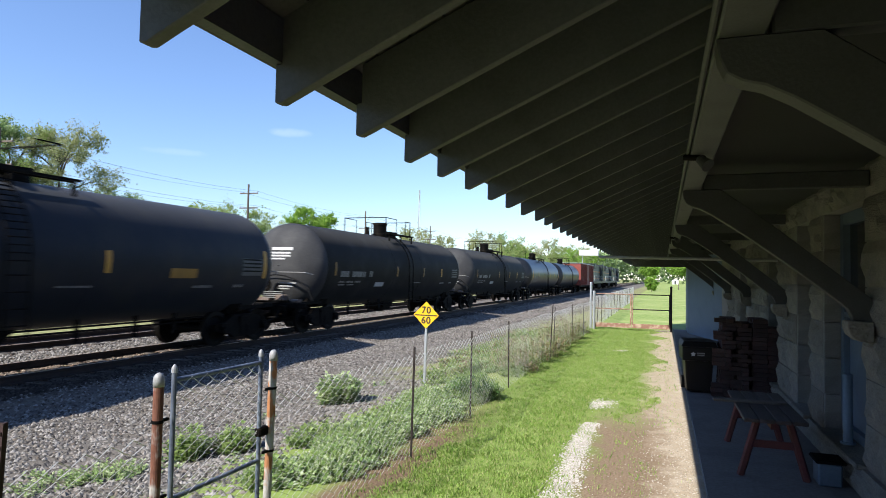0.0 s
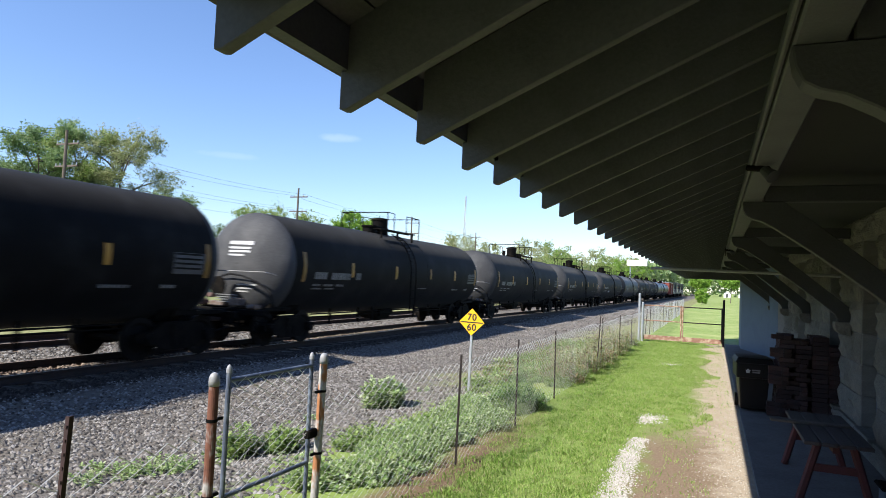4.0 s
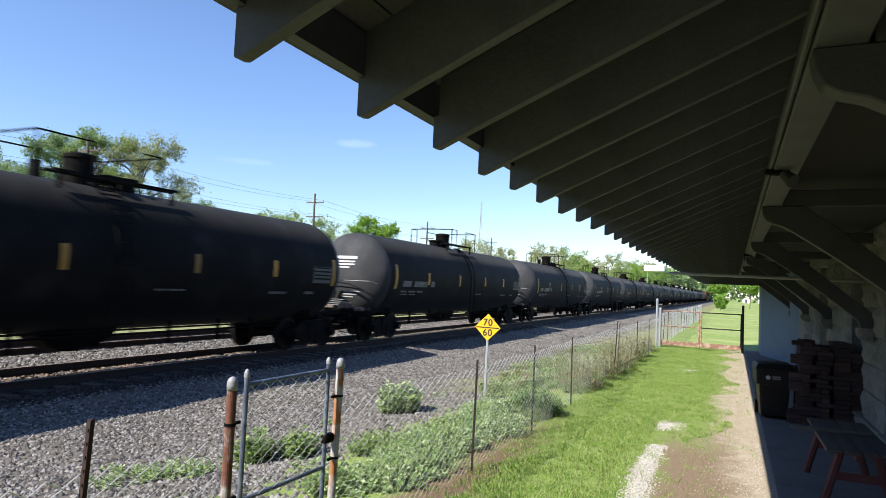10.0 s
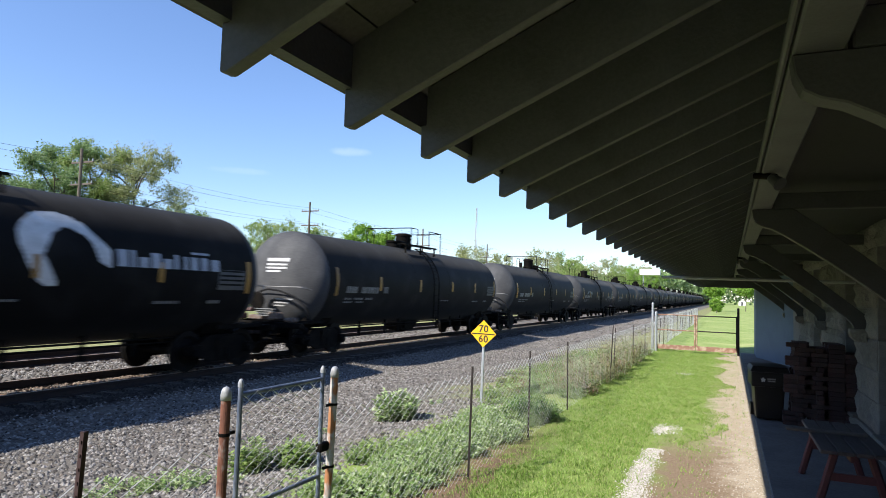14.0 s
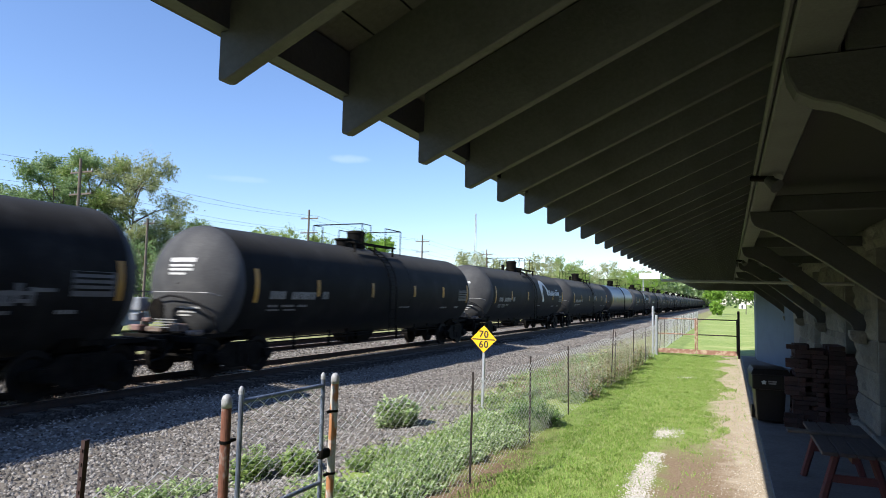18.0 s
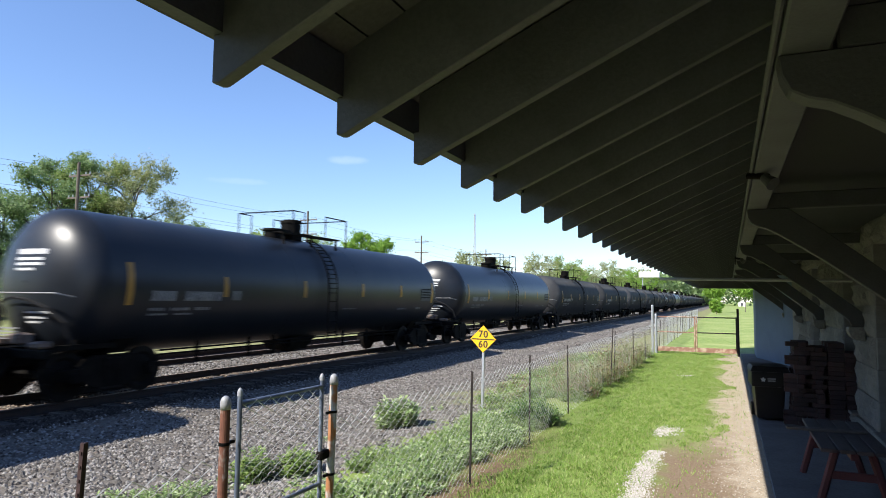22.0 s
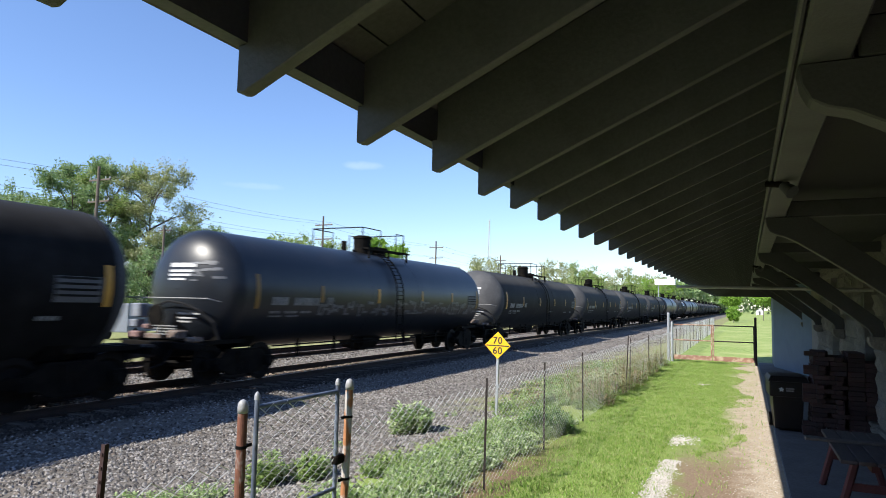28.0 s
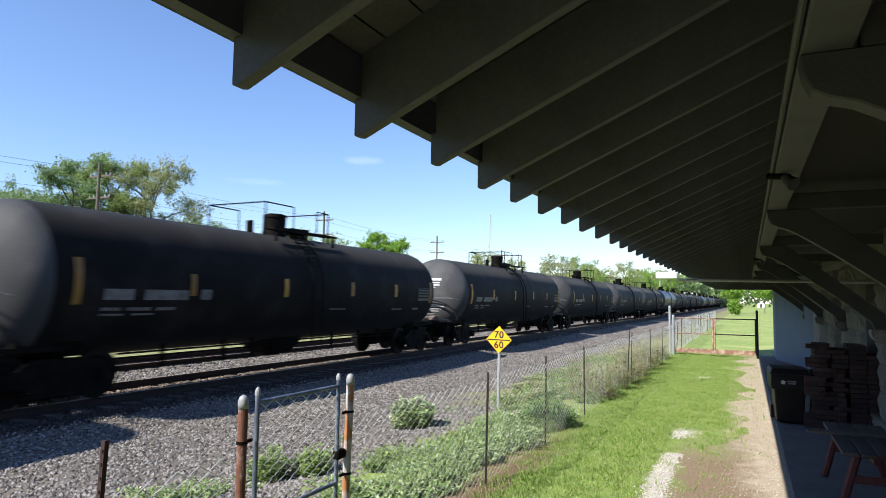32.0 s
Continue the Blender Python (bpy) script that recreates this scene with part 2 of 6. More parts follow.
M_BIN = material("black_plastic", (0.011, 0.009, 0.0085), 0.5, 0, 0.2, 5, 60, 0.06, spec=0.2)
M_BRICK = material("dark_red_brick", (0.052, 0.024, 0.022), 0.9, 0, 0.35, 8, 60, 0.5, second=(0.036, 0.022, 0.021), random_hue=0.45)
M_TABLE_TOP = material("weathered_table_plank", (0.06, 0.045, 0.041), 0.85, 0, 0.3, 3, 60, 0.3, stretch=(8, 1, 8), random_hue=0.15)
M_TABLE_RED = material("red_painted_table_leg", (0.085, 0.018, 0.015), 0.7, 0, 0.3, 5, 50, 0.15)
M_GALV = material("galvanised_steel", (0.42, 0.44, 0.46), 0.45, 0.6, 0.2, 6, 60, 0.05)
M_GATE_BLUE = material("blue_grey_tube", (0.085, 0.105, 0.15), 0.5, 0.2, 0.2, 6, 60, 0.05, second=(0.15, 0.175, 0.22))
M_CAP = material("dull_zinc_cap", (0.30, 0.31, 0.32), 0.65, 0.2, 0.25, 9, 60, 0.08, second=(0.22, 0.22, 0.22))
M_RUST_POST = material("peeling_rusty_post", (0.13, 0.05, 0.03), 0.85, 0.1, 0.4, 9, 60, 0.3, second=(0.30, 0.29, 0.27), mix=(0.55, 0.64), stretch=(1, 1, 0.5))
M_PALE_POST = material("pale_peeling_post", (0.36, 0.35, 0.33), 0.85, 0.1, 0.3, 7, 60, 0.3, second=(0.30, 0.13, 0.055), mix=(0.51, 0.56), stretch=(1, 1, 0.5))
M_TPOST_RED = material("reddish_brown_fence_post", (0.03, 0.012, 0.011), 0.8, 0.1, 0.3, 9, 60, 0.2)
M_TPOST = material("dark_brown_fence_post", (0.020, 0.013, 0.011), 0.8, 0.1, 0.3, 9, 60, 0.2)
M_RUST_GATE = material("rust_red_gate", (0.24, 0.125, 0.085), 0.8, 0, 0.3, 7, 60, 0.2, second=(0.33, 0.25, 0.18))
M_WIRE = material("fence_wire", (0.46, 0.46, 0.45), 0.5, 0.2, 0.2, 6, 60, 0.0)
M_SIGN = material("yellow_sign_face", (0.80, 0.42, 0.01), 0.4, 0, 0.06, 3, 40, 0.0)
M_SIGN_BLACK = material("black_sign_print", (0.02, 0.018, 0.015), 0.5, 0, 0.1)
M_POLE = material("weathered_pole_wood", (0.105, 0.085, 0.07), 0.9, 0, 0.3, 3, 50, 0.3, stretch=(4, 4, 0.5))
M_CABLE = material("black_cable", (0.012, 0.012, 0.013), 0.85, 0, 0.1, spec=0.15)
M_BARK = material("tree_bark", (0.10, 0.08, 0.065), 0.95, 0, 0.35, 5, 40, 0.6)
L_GREEN = island_material("mid_green_leaves", [(0.12, 0.20, 0.07), (0.20, 0.295, 0.115), (0.31, 0.39, 0.20)], 0.6, 0.3, 0.4)
L_OLIVE = island_material("olive_spring_leaves", [(0.19, 0.23, 0.09), (0.29, 0.32, 0.14), (0.42, 0.43, 0.24)], 0.6, 0.3, 0.4)
L_MIXED = island_material("yellow_green_leaves", [(0.12, 0.20, 0.05), (0.20, 0.30, 0.08), (0.31, 0.39, 0.13), (0.39, 0.43, 0.20)], 0.6, 0.3, 0.4)
L_BRIGHT = island_material("bright_green_leaves", [(0.13, 0.26, 0.03), (0.19, 0.34, 0.045), (0.27, 0.41, 0.08)], 0.6, 0.3, 0.3)
L_WEED = island_material("weed_leaves", [(0.10, 0.165, 0.045), (0.165, 0.265, 0.072), (0.26, 0.37, 0.125), (0.38, 0.46, 0.22), (0.54, 0.58, 0.40)], 0.6, 0.3, 0.25)
L_DRY = island_material("dead_grass_stalks", [(0.17, 0.105, 0.065), (0.26, 0.18, 0.115), (0.35, 0.27, 0.17), (0.24, 0.20, 0.10)], 0.8, 0.2, 0.2)
L_FRESH = island_material("fresh_green_weed_leaves", [(0.085, 0.145, 0.03), (0.15, 0.23, 0.05), (0.215, 0.30, 0.08), (0.30, 0.37, 0.145)], 0.6, 0.3, 0.25)
L_DEEP = island_material("deep_green_weed_leaves", [(0.03, 0.07, 0.015), (0.06, 0.13, 0.025), (0.10, 0.20, 0.04)], 0.6, 0.3, 0.2)
L_PALE = island_material("pale_flowering_weed", [(0.14, 0.22, 0.06), (0.30, 0.38, 0.16), (0.52, 0.55, 0.40), (0.62, 0.62, 0.52)], 0.6, 0.3, 0.2)
L_GRASS = island_material("grass_blades", [(0.105, 0.195, 0.03), (0.165, 0.275, 0.048), (0.225, 0.345, 0.072), (0.30, 0.40, 0.115), (0.37, 0.36, 0.175)], 0.6, 0.3, 0.25)
L_STONE = island_material("ballast_stones", [(0.038, 0.034, 0.031), (0.098, 0.090, 0.082), (0.165, 0.155, 0.143), (0.28, 0.265, 0.247), (0.115, 0.092, 0.074)], 0.9, 0.2)


# ---- building blocks ----
def box(bm, c, s, turn=None):
    m = Matrix.Translation(c) @ (turn or Matrix()) @ Matrix.Diagonal((*s, 1))
    return bmesh.ops.create_cube(bm, size=1, matrix=m)["verts"]


def tube(bm, a, b, r, seg=8, r2=None):
    a, b = Vector(a), Vector(b)
    d = b - a
    q = d.to_track_quat("Z", "Y").to_matrix().to_4x4()
    bmesh.ops.create_cone(bm, cap_ends=True, segments=seg, radius1=r, radius2=r if r2 is None else r2, depth=d.length,
                          matrix=Matrix.Translation((a + b) / 2) @ q)


def pipe(bm, pts, r, seg=6):
    """One bent tube through the points."""
    pts = [Vector(p) for p in pts]
    rings, side = [], None
    for i, p in enumerate(pts):
        d = (pts[min(i + 1, len(pts) - 1)] - pts[max(i - 1, 0)]).normalized()
        if side is None:
            side = d.orthogonal().normalized()
        side = (side - d * side.dot(d)).normalized()
        up = d.cross(side)
        rings.append([bm.verts.new(p + (side * math.cos(6.2832 * k / seg) + up * math.sin(6.2832 * k / seg)) * r) for k in range(seg)])
    for u, w in zip(rings, rings[1:]):
        for k in range(seg):
            bm.faces.new((u[k], u[(k + 1) % seg], w[(k + 1) % seg], w[k]))
    bm.faces.new(rings[0][::-1])
    bm.faces.new(rings[-1])


def soften(bm, w=0.01, seg=1):
    bmesh.ops.bevel(bm, geom=bm.edges[:], offset=w, segments=seg, affect="EDGES", profile=0.7)


def prism(bm, outline, axis, a, b):
    """The outline (pairs of numbers) swept from a to b along an axis."""
    def at(p, v):
        return {"x": (v, p[0], p[1]), "y": (p[0], v, p[1]), "z": (p[0], p[1], v)}[axis]
    lo = [bm.verts.new(at(p, a)) for p in outline]
    hi = [bm.verts.new(at(p, b)) for p in outline]
    n = len(outline)
    bm.faces.new(lo)
    bm.faces.new(hi[::-1])
    for i in range(n):
        bm.faces.new((lo[i], hi[i], hi[(i + 1) % n], lo[(i + 1) % n]))
    bmesh.ops.recalc_face_normals(bm, faces=bm.faces[:])


def lathe(bm, profile, seg=32, axis="y", caps=True):
    rings = []
    for v, r in profile:
        ring = []
        for i in range(seg):
            a = 2 * math.pi * i / seg
            p = (r * math.cos(a), v, r * math.sin(a)) if axis == "y" else (r * math.cos(a), r * math.sin(a), v)
            ring.append(bm.verts.new(p))
        rings.append(ring)
    for u, w in zip(rings, rings[1:]):
        for i in range(seg):
            bm.faces.new((u[i], u[(i + 1) % seg], w[(i + 1) % seg], w[i]))
    if caps:
        bm.faces.new(rings[0][::-1])
        bm.faces.new(rings[-1])
    bmesh.ops.recalc_face_normals(bm, faces=bm.faces[:])


def mesh_of(name, bm, mat, smooth=False):
    me = bpy.data.meshes.new(name)
    bm.to_mesh(me)
    bm.free()
    me.materials.append(mat)
    if smooth:
        me.polygons.foreach_set("use_smooth", [True] * len(me.polygons))
    return me


def part(name, bm, mat, parent=None, label="", smooth=False):
    ob = new(name, mesh_of(name, bm, mat, smooth))
    ob.parent = parent
    if label:
        tagged(ob, label)
    return ob


def repeat(name, data, parent, m):
    ob = new(name, data)
    ob.parent = parent
    ob.matrix_basis = m
    return ob


def thing(name, m, label, category, group="", kind=""):
    ob = new(name)
    ob.empty_display_size = 0.2
    ob.matrix_basis = m
    return tagged(ob, label, category, group, kind)


def soup(name, verts, faces, mat, label, category, kind="stuff", smooth=False):
    me = bpy.data.meshes.new(name)
    me.from_pydata(verts, [], faces)
    me.materials.append(mat)
    if smooth:
        me.polygons.foreach_set("use_smooth", [True] * len(me.polygons))
    return tagged(new(name, me), label, category, kind=kind)


# ---- ground ----
RAIL_Z = -0.14
TRACK_X, TRACK2_X = -12.3, -16.85
PROFILE = [(-3000, -0.6), (-24, -0.6), (-19.6, -0.55), (-18.3, -0.33), (-10.9, -0.33), (-9.6, -0.5), (-6, -0.42), (-4.2, -0.22), (-2.7, 0.0), (3000, 0.0)]


def ground_z(x, y):
    for (x0, z0), (x1, z1) in zip(PROFILE, PROFILE[1:]):
        if x <= x1:
            z = z0 + (z1 - z0) * (x - x0) / (x1 - x0)
            break
    if -9.5 < x < 0.2 and abs(y) < 60:
        z += 0.035 * noise.noise((x * 0.9, y * 0.9, 0.0)) * min(1, (0.2 - x))
    return z


def ground_material():
    m = bpy.data.materials.new("ground_cover")
    m.use_nodes = True
    nt = m.node_tree
    b = nt.nodes["Principled BSDF"]
    b.inputs["Roughness"].default_value, b.inputs["Specular IOR Level"].default_value = 0.95, 0.15
    co = nt.nodes.new("ShaderNodeTexCoord")
    sep = nt.nodes.new("ShaderNodeSeparateXYZ")
    nt.links.new(co.outputs["Object"], sep.inputs[0])

    def noise_of(scale, detail=5.0):
        n = nt.nodes.new("ShaderNodeTexNoise")
        n.inputs["Scale"].default_value, n.inputs["Detail"].default_value = scale, detail
        nt.links.new(co.outputs["Object"], n.inputs["Vector"])
        return n.outputs[0]

    def math_of(op, a, c):
        n = nt.nodes.new("ShaderNodeMath")
        n.operation = op
        for i, v in enumerate((a, c)):
            if isinstance(v, (int, float)):
                n.inputs[i].default_value = v
            else:
                nt.links.new(v, n.inputs[i])
        return n.outputs[0]

    def step(v, lo, hi):
        n = nt.nodes.new("ShaderNodeMapRange")
        n.inputs["From Min"].default_value, n.inputs["From Max"].default_value = lo, hi
        nt.links.new(v, n.inputs[0])
        return n.outputs[0]

    def mixed(f, a, c):
        n = nt.nodes.new("ShaderNodeMix")
        n.data_type = "RGBA"
        nt.links.new(f, n.inputs[0])
        for k, v in (("A", a), ("B", c)):
            if isinstance(v, tuple):
                n.inputs[k].default_value = (*v, 1)
            else:
                nt.links.new(v, n.inputs[k])
        return n.outputs["Result"]

    coarse, mid, fine = noise_of(0.8), noise_of(5.0), noise_of(45.0, 6.0)
    x, y = sep.outputs[0], sep.outputs[1]
    grass = mixed(step(mid, 0.3, 0.7), (0.13, 0.16, 0.045), (0.18, 0.25, 0.06))
    grass = mixed(step(fine, 0.35, 0.8), grass, (0.23, 0.31, 0.09))
    grass = mixed(math_of("MULTIPLY", step(y, 24.0, 27.0), step(x, -3.4, -2.6)), grass, mixed(step(noise_of(0.25), 0.35, 0.65), mixed(step(mid, 0.38, 0.62), (0.14, 0.215, 0.05), (0.27, 0.335, 0.105)), mixed(step(coarse, 0.35, 0.65), (0.21, 0.28, 0.08), (0.35, 0.37, 0.155))))
    stone = mixed(step(fine, 0.3, 0.7), (0.05, 0.046, 0.042), (0.19, 0.173, 0.155))
    stone = mixed(step(coarse, 0.4, 0.75), stone, (0.16, 0.14, 0.118))
    dirt = mixed(step(fine, 0.25, 0.75), (0.30, 0.245, 0.175), (0.42, 0.35, 0.27))
    dirt = mixed(step(mid, 0.45, 0.75), dirt, (0.43, 0.37, 0.295))
    wob = math_of("ADD", math_of("MULTIPLY", math_of("SUBTRACT", coarse, 0.5), 2.2), math_of("MULTIPLY", math_of("SUBTRACT", mid, 0.5), 1.2))
    xw = math_of("ADD", x, wob)
    for centre in (TRACK_X, TRACK2_X):
        gap = math_of("ABSOLUTE", math_of("SUBTRACT", x, centre), 0.0)
        stone = mixed(step(gap, 1.25, 0.95), stone, mixed(step(fine, 0.35, 0.7), (0.10, 0.062, 0.043), (0.24, 0.17, 0.125)))
    # strip beside the near rail: the train's shade painted into the ground colour
    rail_shade = math_of("MULTIPLY", step(x, -11.6, -11.4), step(x, -10.3, -10.7))
    stone = mixed(rail_shade, stone, mixed(step(fine, 0.35, 0.7), (0.02, 0.018, 0.017), (0.06, 0.05, 0.044)))
    colour = mixed(step(xw, -4.9, -4.3), stone, grass)
    bank = math_of("MULTIPLY", step(xw, -6.4, -5.2), math_of("MULTIPLY", step(y, 11.0, 14.0), step(x, -2.5, -2.8)))
    turf = mixed(step(mid, 0.35, 0.65), mixed(step(fine, 0.3, 0.7), (0.15, 0.125, 0.075), (0.29, 0.23, 0.15)), mixed(step(fine, 0.3, 0.7), (0.12, 0.17, 0.045), (0.22, 0.27, 0.09)))
    colour = mixed(bank, colour, turf)
    dry = mixed(step(mid, 0.3, 0.7), (0.15, 0.16, 0.06), (0.29, 0.27, 0.14))
    dry = mixed(step(x, -24.0, -27.0), dry, (0.21, 0.225, 0.095))
    colour = mixed(step(xw, -20.6, -21.2), colour, dry)
    # the strip of bare soil along the fence, and the worn path by the building
    wob2 = math_of("ADD", x, math_of("ADD", math_of("MULTIPLY", math_of("SUBTRACT", mid, 0.5), 0.5), math_of("MULTIPLY", math_of("SUBTRACT", coarse, 0.5), 0.6)))
    near_soil = math_of("MULTIPLY", step(wob2, -2.9, -2.6), step(wob2, -2.0, -2.3))
    soil = mixed(step(fine, 0.3, 0.7), (0.10, 0.065, 0.038), (0.22, 0.155, 0.10))
    colour = mixed(math_of("MULTIPLY", near_soil, step(y, 10.0, 7.0)), colour, soil)
    mud = math_of("MULTIPLY", step(wob2, 0.2, -0.1), step(y, 10.8, 8.4))
    dirt = mixed(mud, dirt, mixed(step(fine, 0.3, 0.7), (0.15, 0.105, 0.068), (0.27, 0.205, 0.145)))
    path = math_of("MAXIMUM", step(wob2, -0.45, -0.1), math_of("MULTIPLY", step(wob2, -0.85, -0.6), step(y, 10.2, 8.2)))
    path = math_of("MULTIPLY", path, step(y, 27.0, 25.0))
    colour = mixed(path, colour, dirt)
    nt.links.new(colour, b.inputs["Base Color"])
    bp = nt.nodes.new("ShaderNodeBump")
    bp.inputs["Strength"].default_value, bp.inputs["Distance"].default_value = 0.35, 0.03
    nt.links.new(fine, bp.inputs["Height"])
    nt.links.new(bp.outputs[0], b.inputs["Normal"])
    return m


def build_ground():
    xs = [-3000, -1200, -500, -200, -90, -50, -35, -27] + [-24, -22, -20.6, -19.6, -18.9, -18.3, -16, -14, -12, -10.9, -10.3, -9.6] + \
        [-9.2 + 0.25 * i for i in range(40)] + [0.9, 1.5, 3, 8, 20, 60, 150, 500, 1200, 3000]
    ys = [-300, -60, -20, -8, -3] + [-1 + 0.3 * i for i in range(90)] + [26.5 + 1.5 * i for i in range(24)] + [70, 90, 130, 200, 350, 700, 1500, 3000]
    bm = bmesh.new()
    grid = [[bm.verts.new((x, y, ground_z(x, y))) for x in xs] for y in ys]
    for r0, r1 in zip(grid, grid[1:]):
        for i in range(len(xs) - 1):
            bm.faces.new((r0[i], r0[i + 1], r1[i + 1], r1[i]))
    tagged(part("ground", bm, ground_material(), smooth=True), "grass, bare soil and grey track ballast", "ground", kind="structure")


build_ground()

bm = bmesh.new()
box(bm, (2.9, 5, -0.09), (4.96, 42, 0.2))
soften(bm, 0.01)
tagged(part("pavement", bm, M_CONCRETE), "stained concrete floor along the station wall", "pavement", kind="structure")


def build_track(cx, name):
    track = thing(name, Matrix.Translation((cx, 0, 0)), "railway track with rusty rails on dark wooden ties in grey ballast", "track", "railway tracks", "structure")
    half = 0.7175 + 0.035
    web = [(-0.07, -0.17), (0.07, -0.17), (0.07, -0.155), (0.012, -0.135), (0.012, -0.05), (0.036, -0.035), (0.036, -0.004), (-0.036, -0.004), (-0.036, -0.035), (-0.012, -0.05), (-0.012, -0.135), (-0.07, -0.155)]
    for s in (-1, 1):
        bm = bmesh.new()
        prism(bm, [(s * half + a, RAIL_Z + c) for a, c in web], "y", -120, 1400)
        rail = part("rail", bm, M_RAIL, track)
        bm = bmesh.new()
        box(bm, (s * half, 640, RAIL_Z - 0.002), (0.052, 1520, 0.004))
        part("running_surface", bm, M_STEEL_BRIGHT, rail, "polished rail head")
    bm = bmesh.new()
    box(bm, (0, 0, 0), (2.6, 0.23, 0.17))
    soften(bm, 0.012)
    tie = mesh_of("tie", bm, M_TIE)
    rng = random.Random(5)
    y = -6.0
    while y < 110:
        repeat("tie", tie, track, Matrix.Translation((rng.uniform(-0.05, 0.05), y, -0.385 + rng.uniform(-0.008, 0.008))) @ pose(0, 0, 0, 0, 0, rng.uniform(-1.2, 1.2)))
        y += 0.54
    return track


build_track(TRACK_X, "near_track")
build_track(TRACK2_X, "far_track")


# ---- the train ----
CAR = 18.1
TANK_Z, TANK_R, HALF = 2.27, 1.5, 7.38
SPEED = 21.72


def skin(bm, y0, y1, a0, a1, lift=0.008, n=8):
    """A thin patch on the flank of a tank between two heights given as angles (degrees above the middle)."""
    r0, r1 = TANK_R + 0.001, TANK_R + lift
    rows = []
    for i in range(n + 1):
        a = radians(a0 + (a1 - a0) * i / n)
        rows.append([bm.verts.new((r * math.cos(a), y, TANK_Z + r * math.sin(a))) for r, y in ((r0, y0), (r1, y0), (r1, y1), (r0, y1))])
    for u, v in zip(rows, rows[1:]):
        for j in range(3):
            bm.faces.new((u[j], u[j + 1], v[j + 1], v[j]))
    bm.faces.new(rows[0])
    bm.faces.new(rows[-1][::-1])
    bmesh.ops.recalc_face_normals(bm, faces=bm.faces[:])


def head_at(x, z):
    """How far back the tank's rounded end lies at that place of the end view."""
    q = min(0.999, (x * x + (z - TANK_Z) ** 2) / TANK_R ** 2)
    return -HALF - 0.72 * math.sqrt(1 - q)


def head_bar(bm, x0, x1, z0, z1):
    n = 4
    lo, hi = [], []
    for i in range(n + 1):
        x = x0 + (x1 - x0) * i / n
        lo.append((bm.verts.new((x, head_at(x, z0) - 0.01, z0)), bm.verts.new((x, head_at(x, z1) - 0.01, z1))))
        hi.append((bm.verts.new((x, head_at(x, z0) + 0.004, z0)), bm.verts.new((x, head_at(x, z1) + 0.004, z1))))
    for i in range(n):
        for s in (lo, hi):
            bm.faces.new((s[i][0], s[i + 1][0], s[i + 1][1], s[i][1]))
        for j in (0, 1):
            bm.faces.new((lo[i][j], lo[i + 1][j], hi[i + 1][j], hi[i][j]))
    for i in (0, n):
        bm.faces.new((lo[i][0], lo[i][1], hi[i][1], hi[i][0]))
    bmesh.ops.recalc_face_normals(bm, faces=bm.faces[:])


def wheel_mesh():
    bm = bmesh.new()
    lathe(bm, [(-0.06, 0.09), (-0.055, 0.30), (-0.07, 0.36), (-0.07, 0.455), (0.045, 0.45), (0.045, 0.475), (0.07, 0.475), (0.07, 0.36), (0.03, 0.30), (0.05, 0.10)], 28, "y")
    bmesh.ops.rotate(bm, verts=bm.verts[:], matrix=Matrix.Rotation(radians(90), 3, "Z"))
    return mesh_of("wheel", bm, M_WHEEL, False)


def side_frame_mesh():
    bm = bmesh.new()
    outer = [(-1.15, 0.42), (-1.15, 0.60), (-0.80, 0.64), (-0.45, 0.84), (0.45, 0.84), (0.80, 0.64), (1.15, 0.60), (1.15, 0.42), (0.75, 0.40), (0.42, 0.22), (-0.42, 0.22), (-0.75, 0.40)]
    prism(bm, outer, "x", -0.07, 0.07)
    for s in (-1, 1):
        box(bm, (0, s * 0.88, 0.50), (0.26, 0.28, 0.24))
        tube(bm, (0.0, s * 0.88, 0.457), (0.19, s * 0.88, 0.457), 0.10, 12)
        tube(bm, (0.02, s * 0.14, 0.30), (0.02, s * 0.14, 0.62), 0.075, 10)
    box(bm, (0, 0, 0.70), (0.24, 0.42, 0.14))
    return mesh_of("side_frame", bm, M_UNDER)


WHEEL, SIDE_FRAME = wheel_mesh(), side_frame_mesh()


def bogie(parent, y):
    bm = bmesh.new()
    box(bm, (0, y, 0.66), (2.2, 0.42, 0.26))
    for s in (-1, 1):
        tube(bm, (-0.98, y + s * 0.88, 0.457), (0.98, y + s * 0.88, 0.457), 0.075, 10)
        box(bm, (0, y + s * 0.42, 0.45), (1.5, 0.06, 0.10))
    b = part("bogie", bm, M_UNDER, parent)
    for s in (-1, 1):
        repeat("side_frame", SIDE_FRAME, b, Matrix.Translation((s * 1.0, y, 0)) @ pose(0, 0, 0, 0, 0, 0 if s > 0 else 180))
        for w in (-1, 1):
            repeat("wheel", WHEEL, b, Matrix.Translation((s * 0.76, y + w * 0.88, 0.475)) @ pose(0, 0, 0, 0, 0, 180 if s > 0 else 0))


def coupler(parent, s):
    bm = bmesh.new()
    box(bm, (0, s * 8.55, 0.84), (0.16, 0.55, 0.16))
    box(bm, (0.04, s * 8.90, 0.84), (0.30, 0.26, 0.28))
    soften(bm, 0.03)
    c = part("coupler", bm, M_RAIL, parent)
    bm = bmesh.new()
    pipe(bm, [(0.35, s * 8.5, 0.85), (0.36, s * 8.7, 0.55), (0.2, s * 8.95, 0.45)], 0.028)
    part("air_hose", bm, M_CABLE, c)


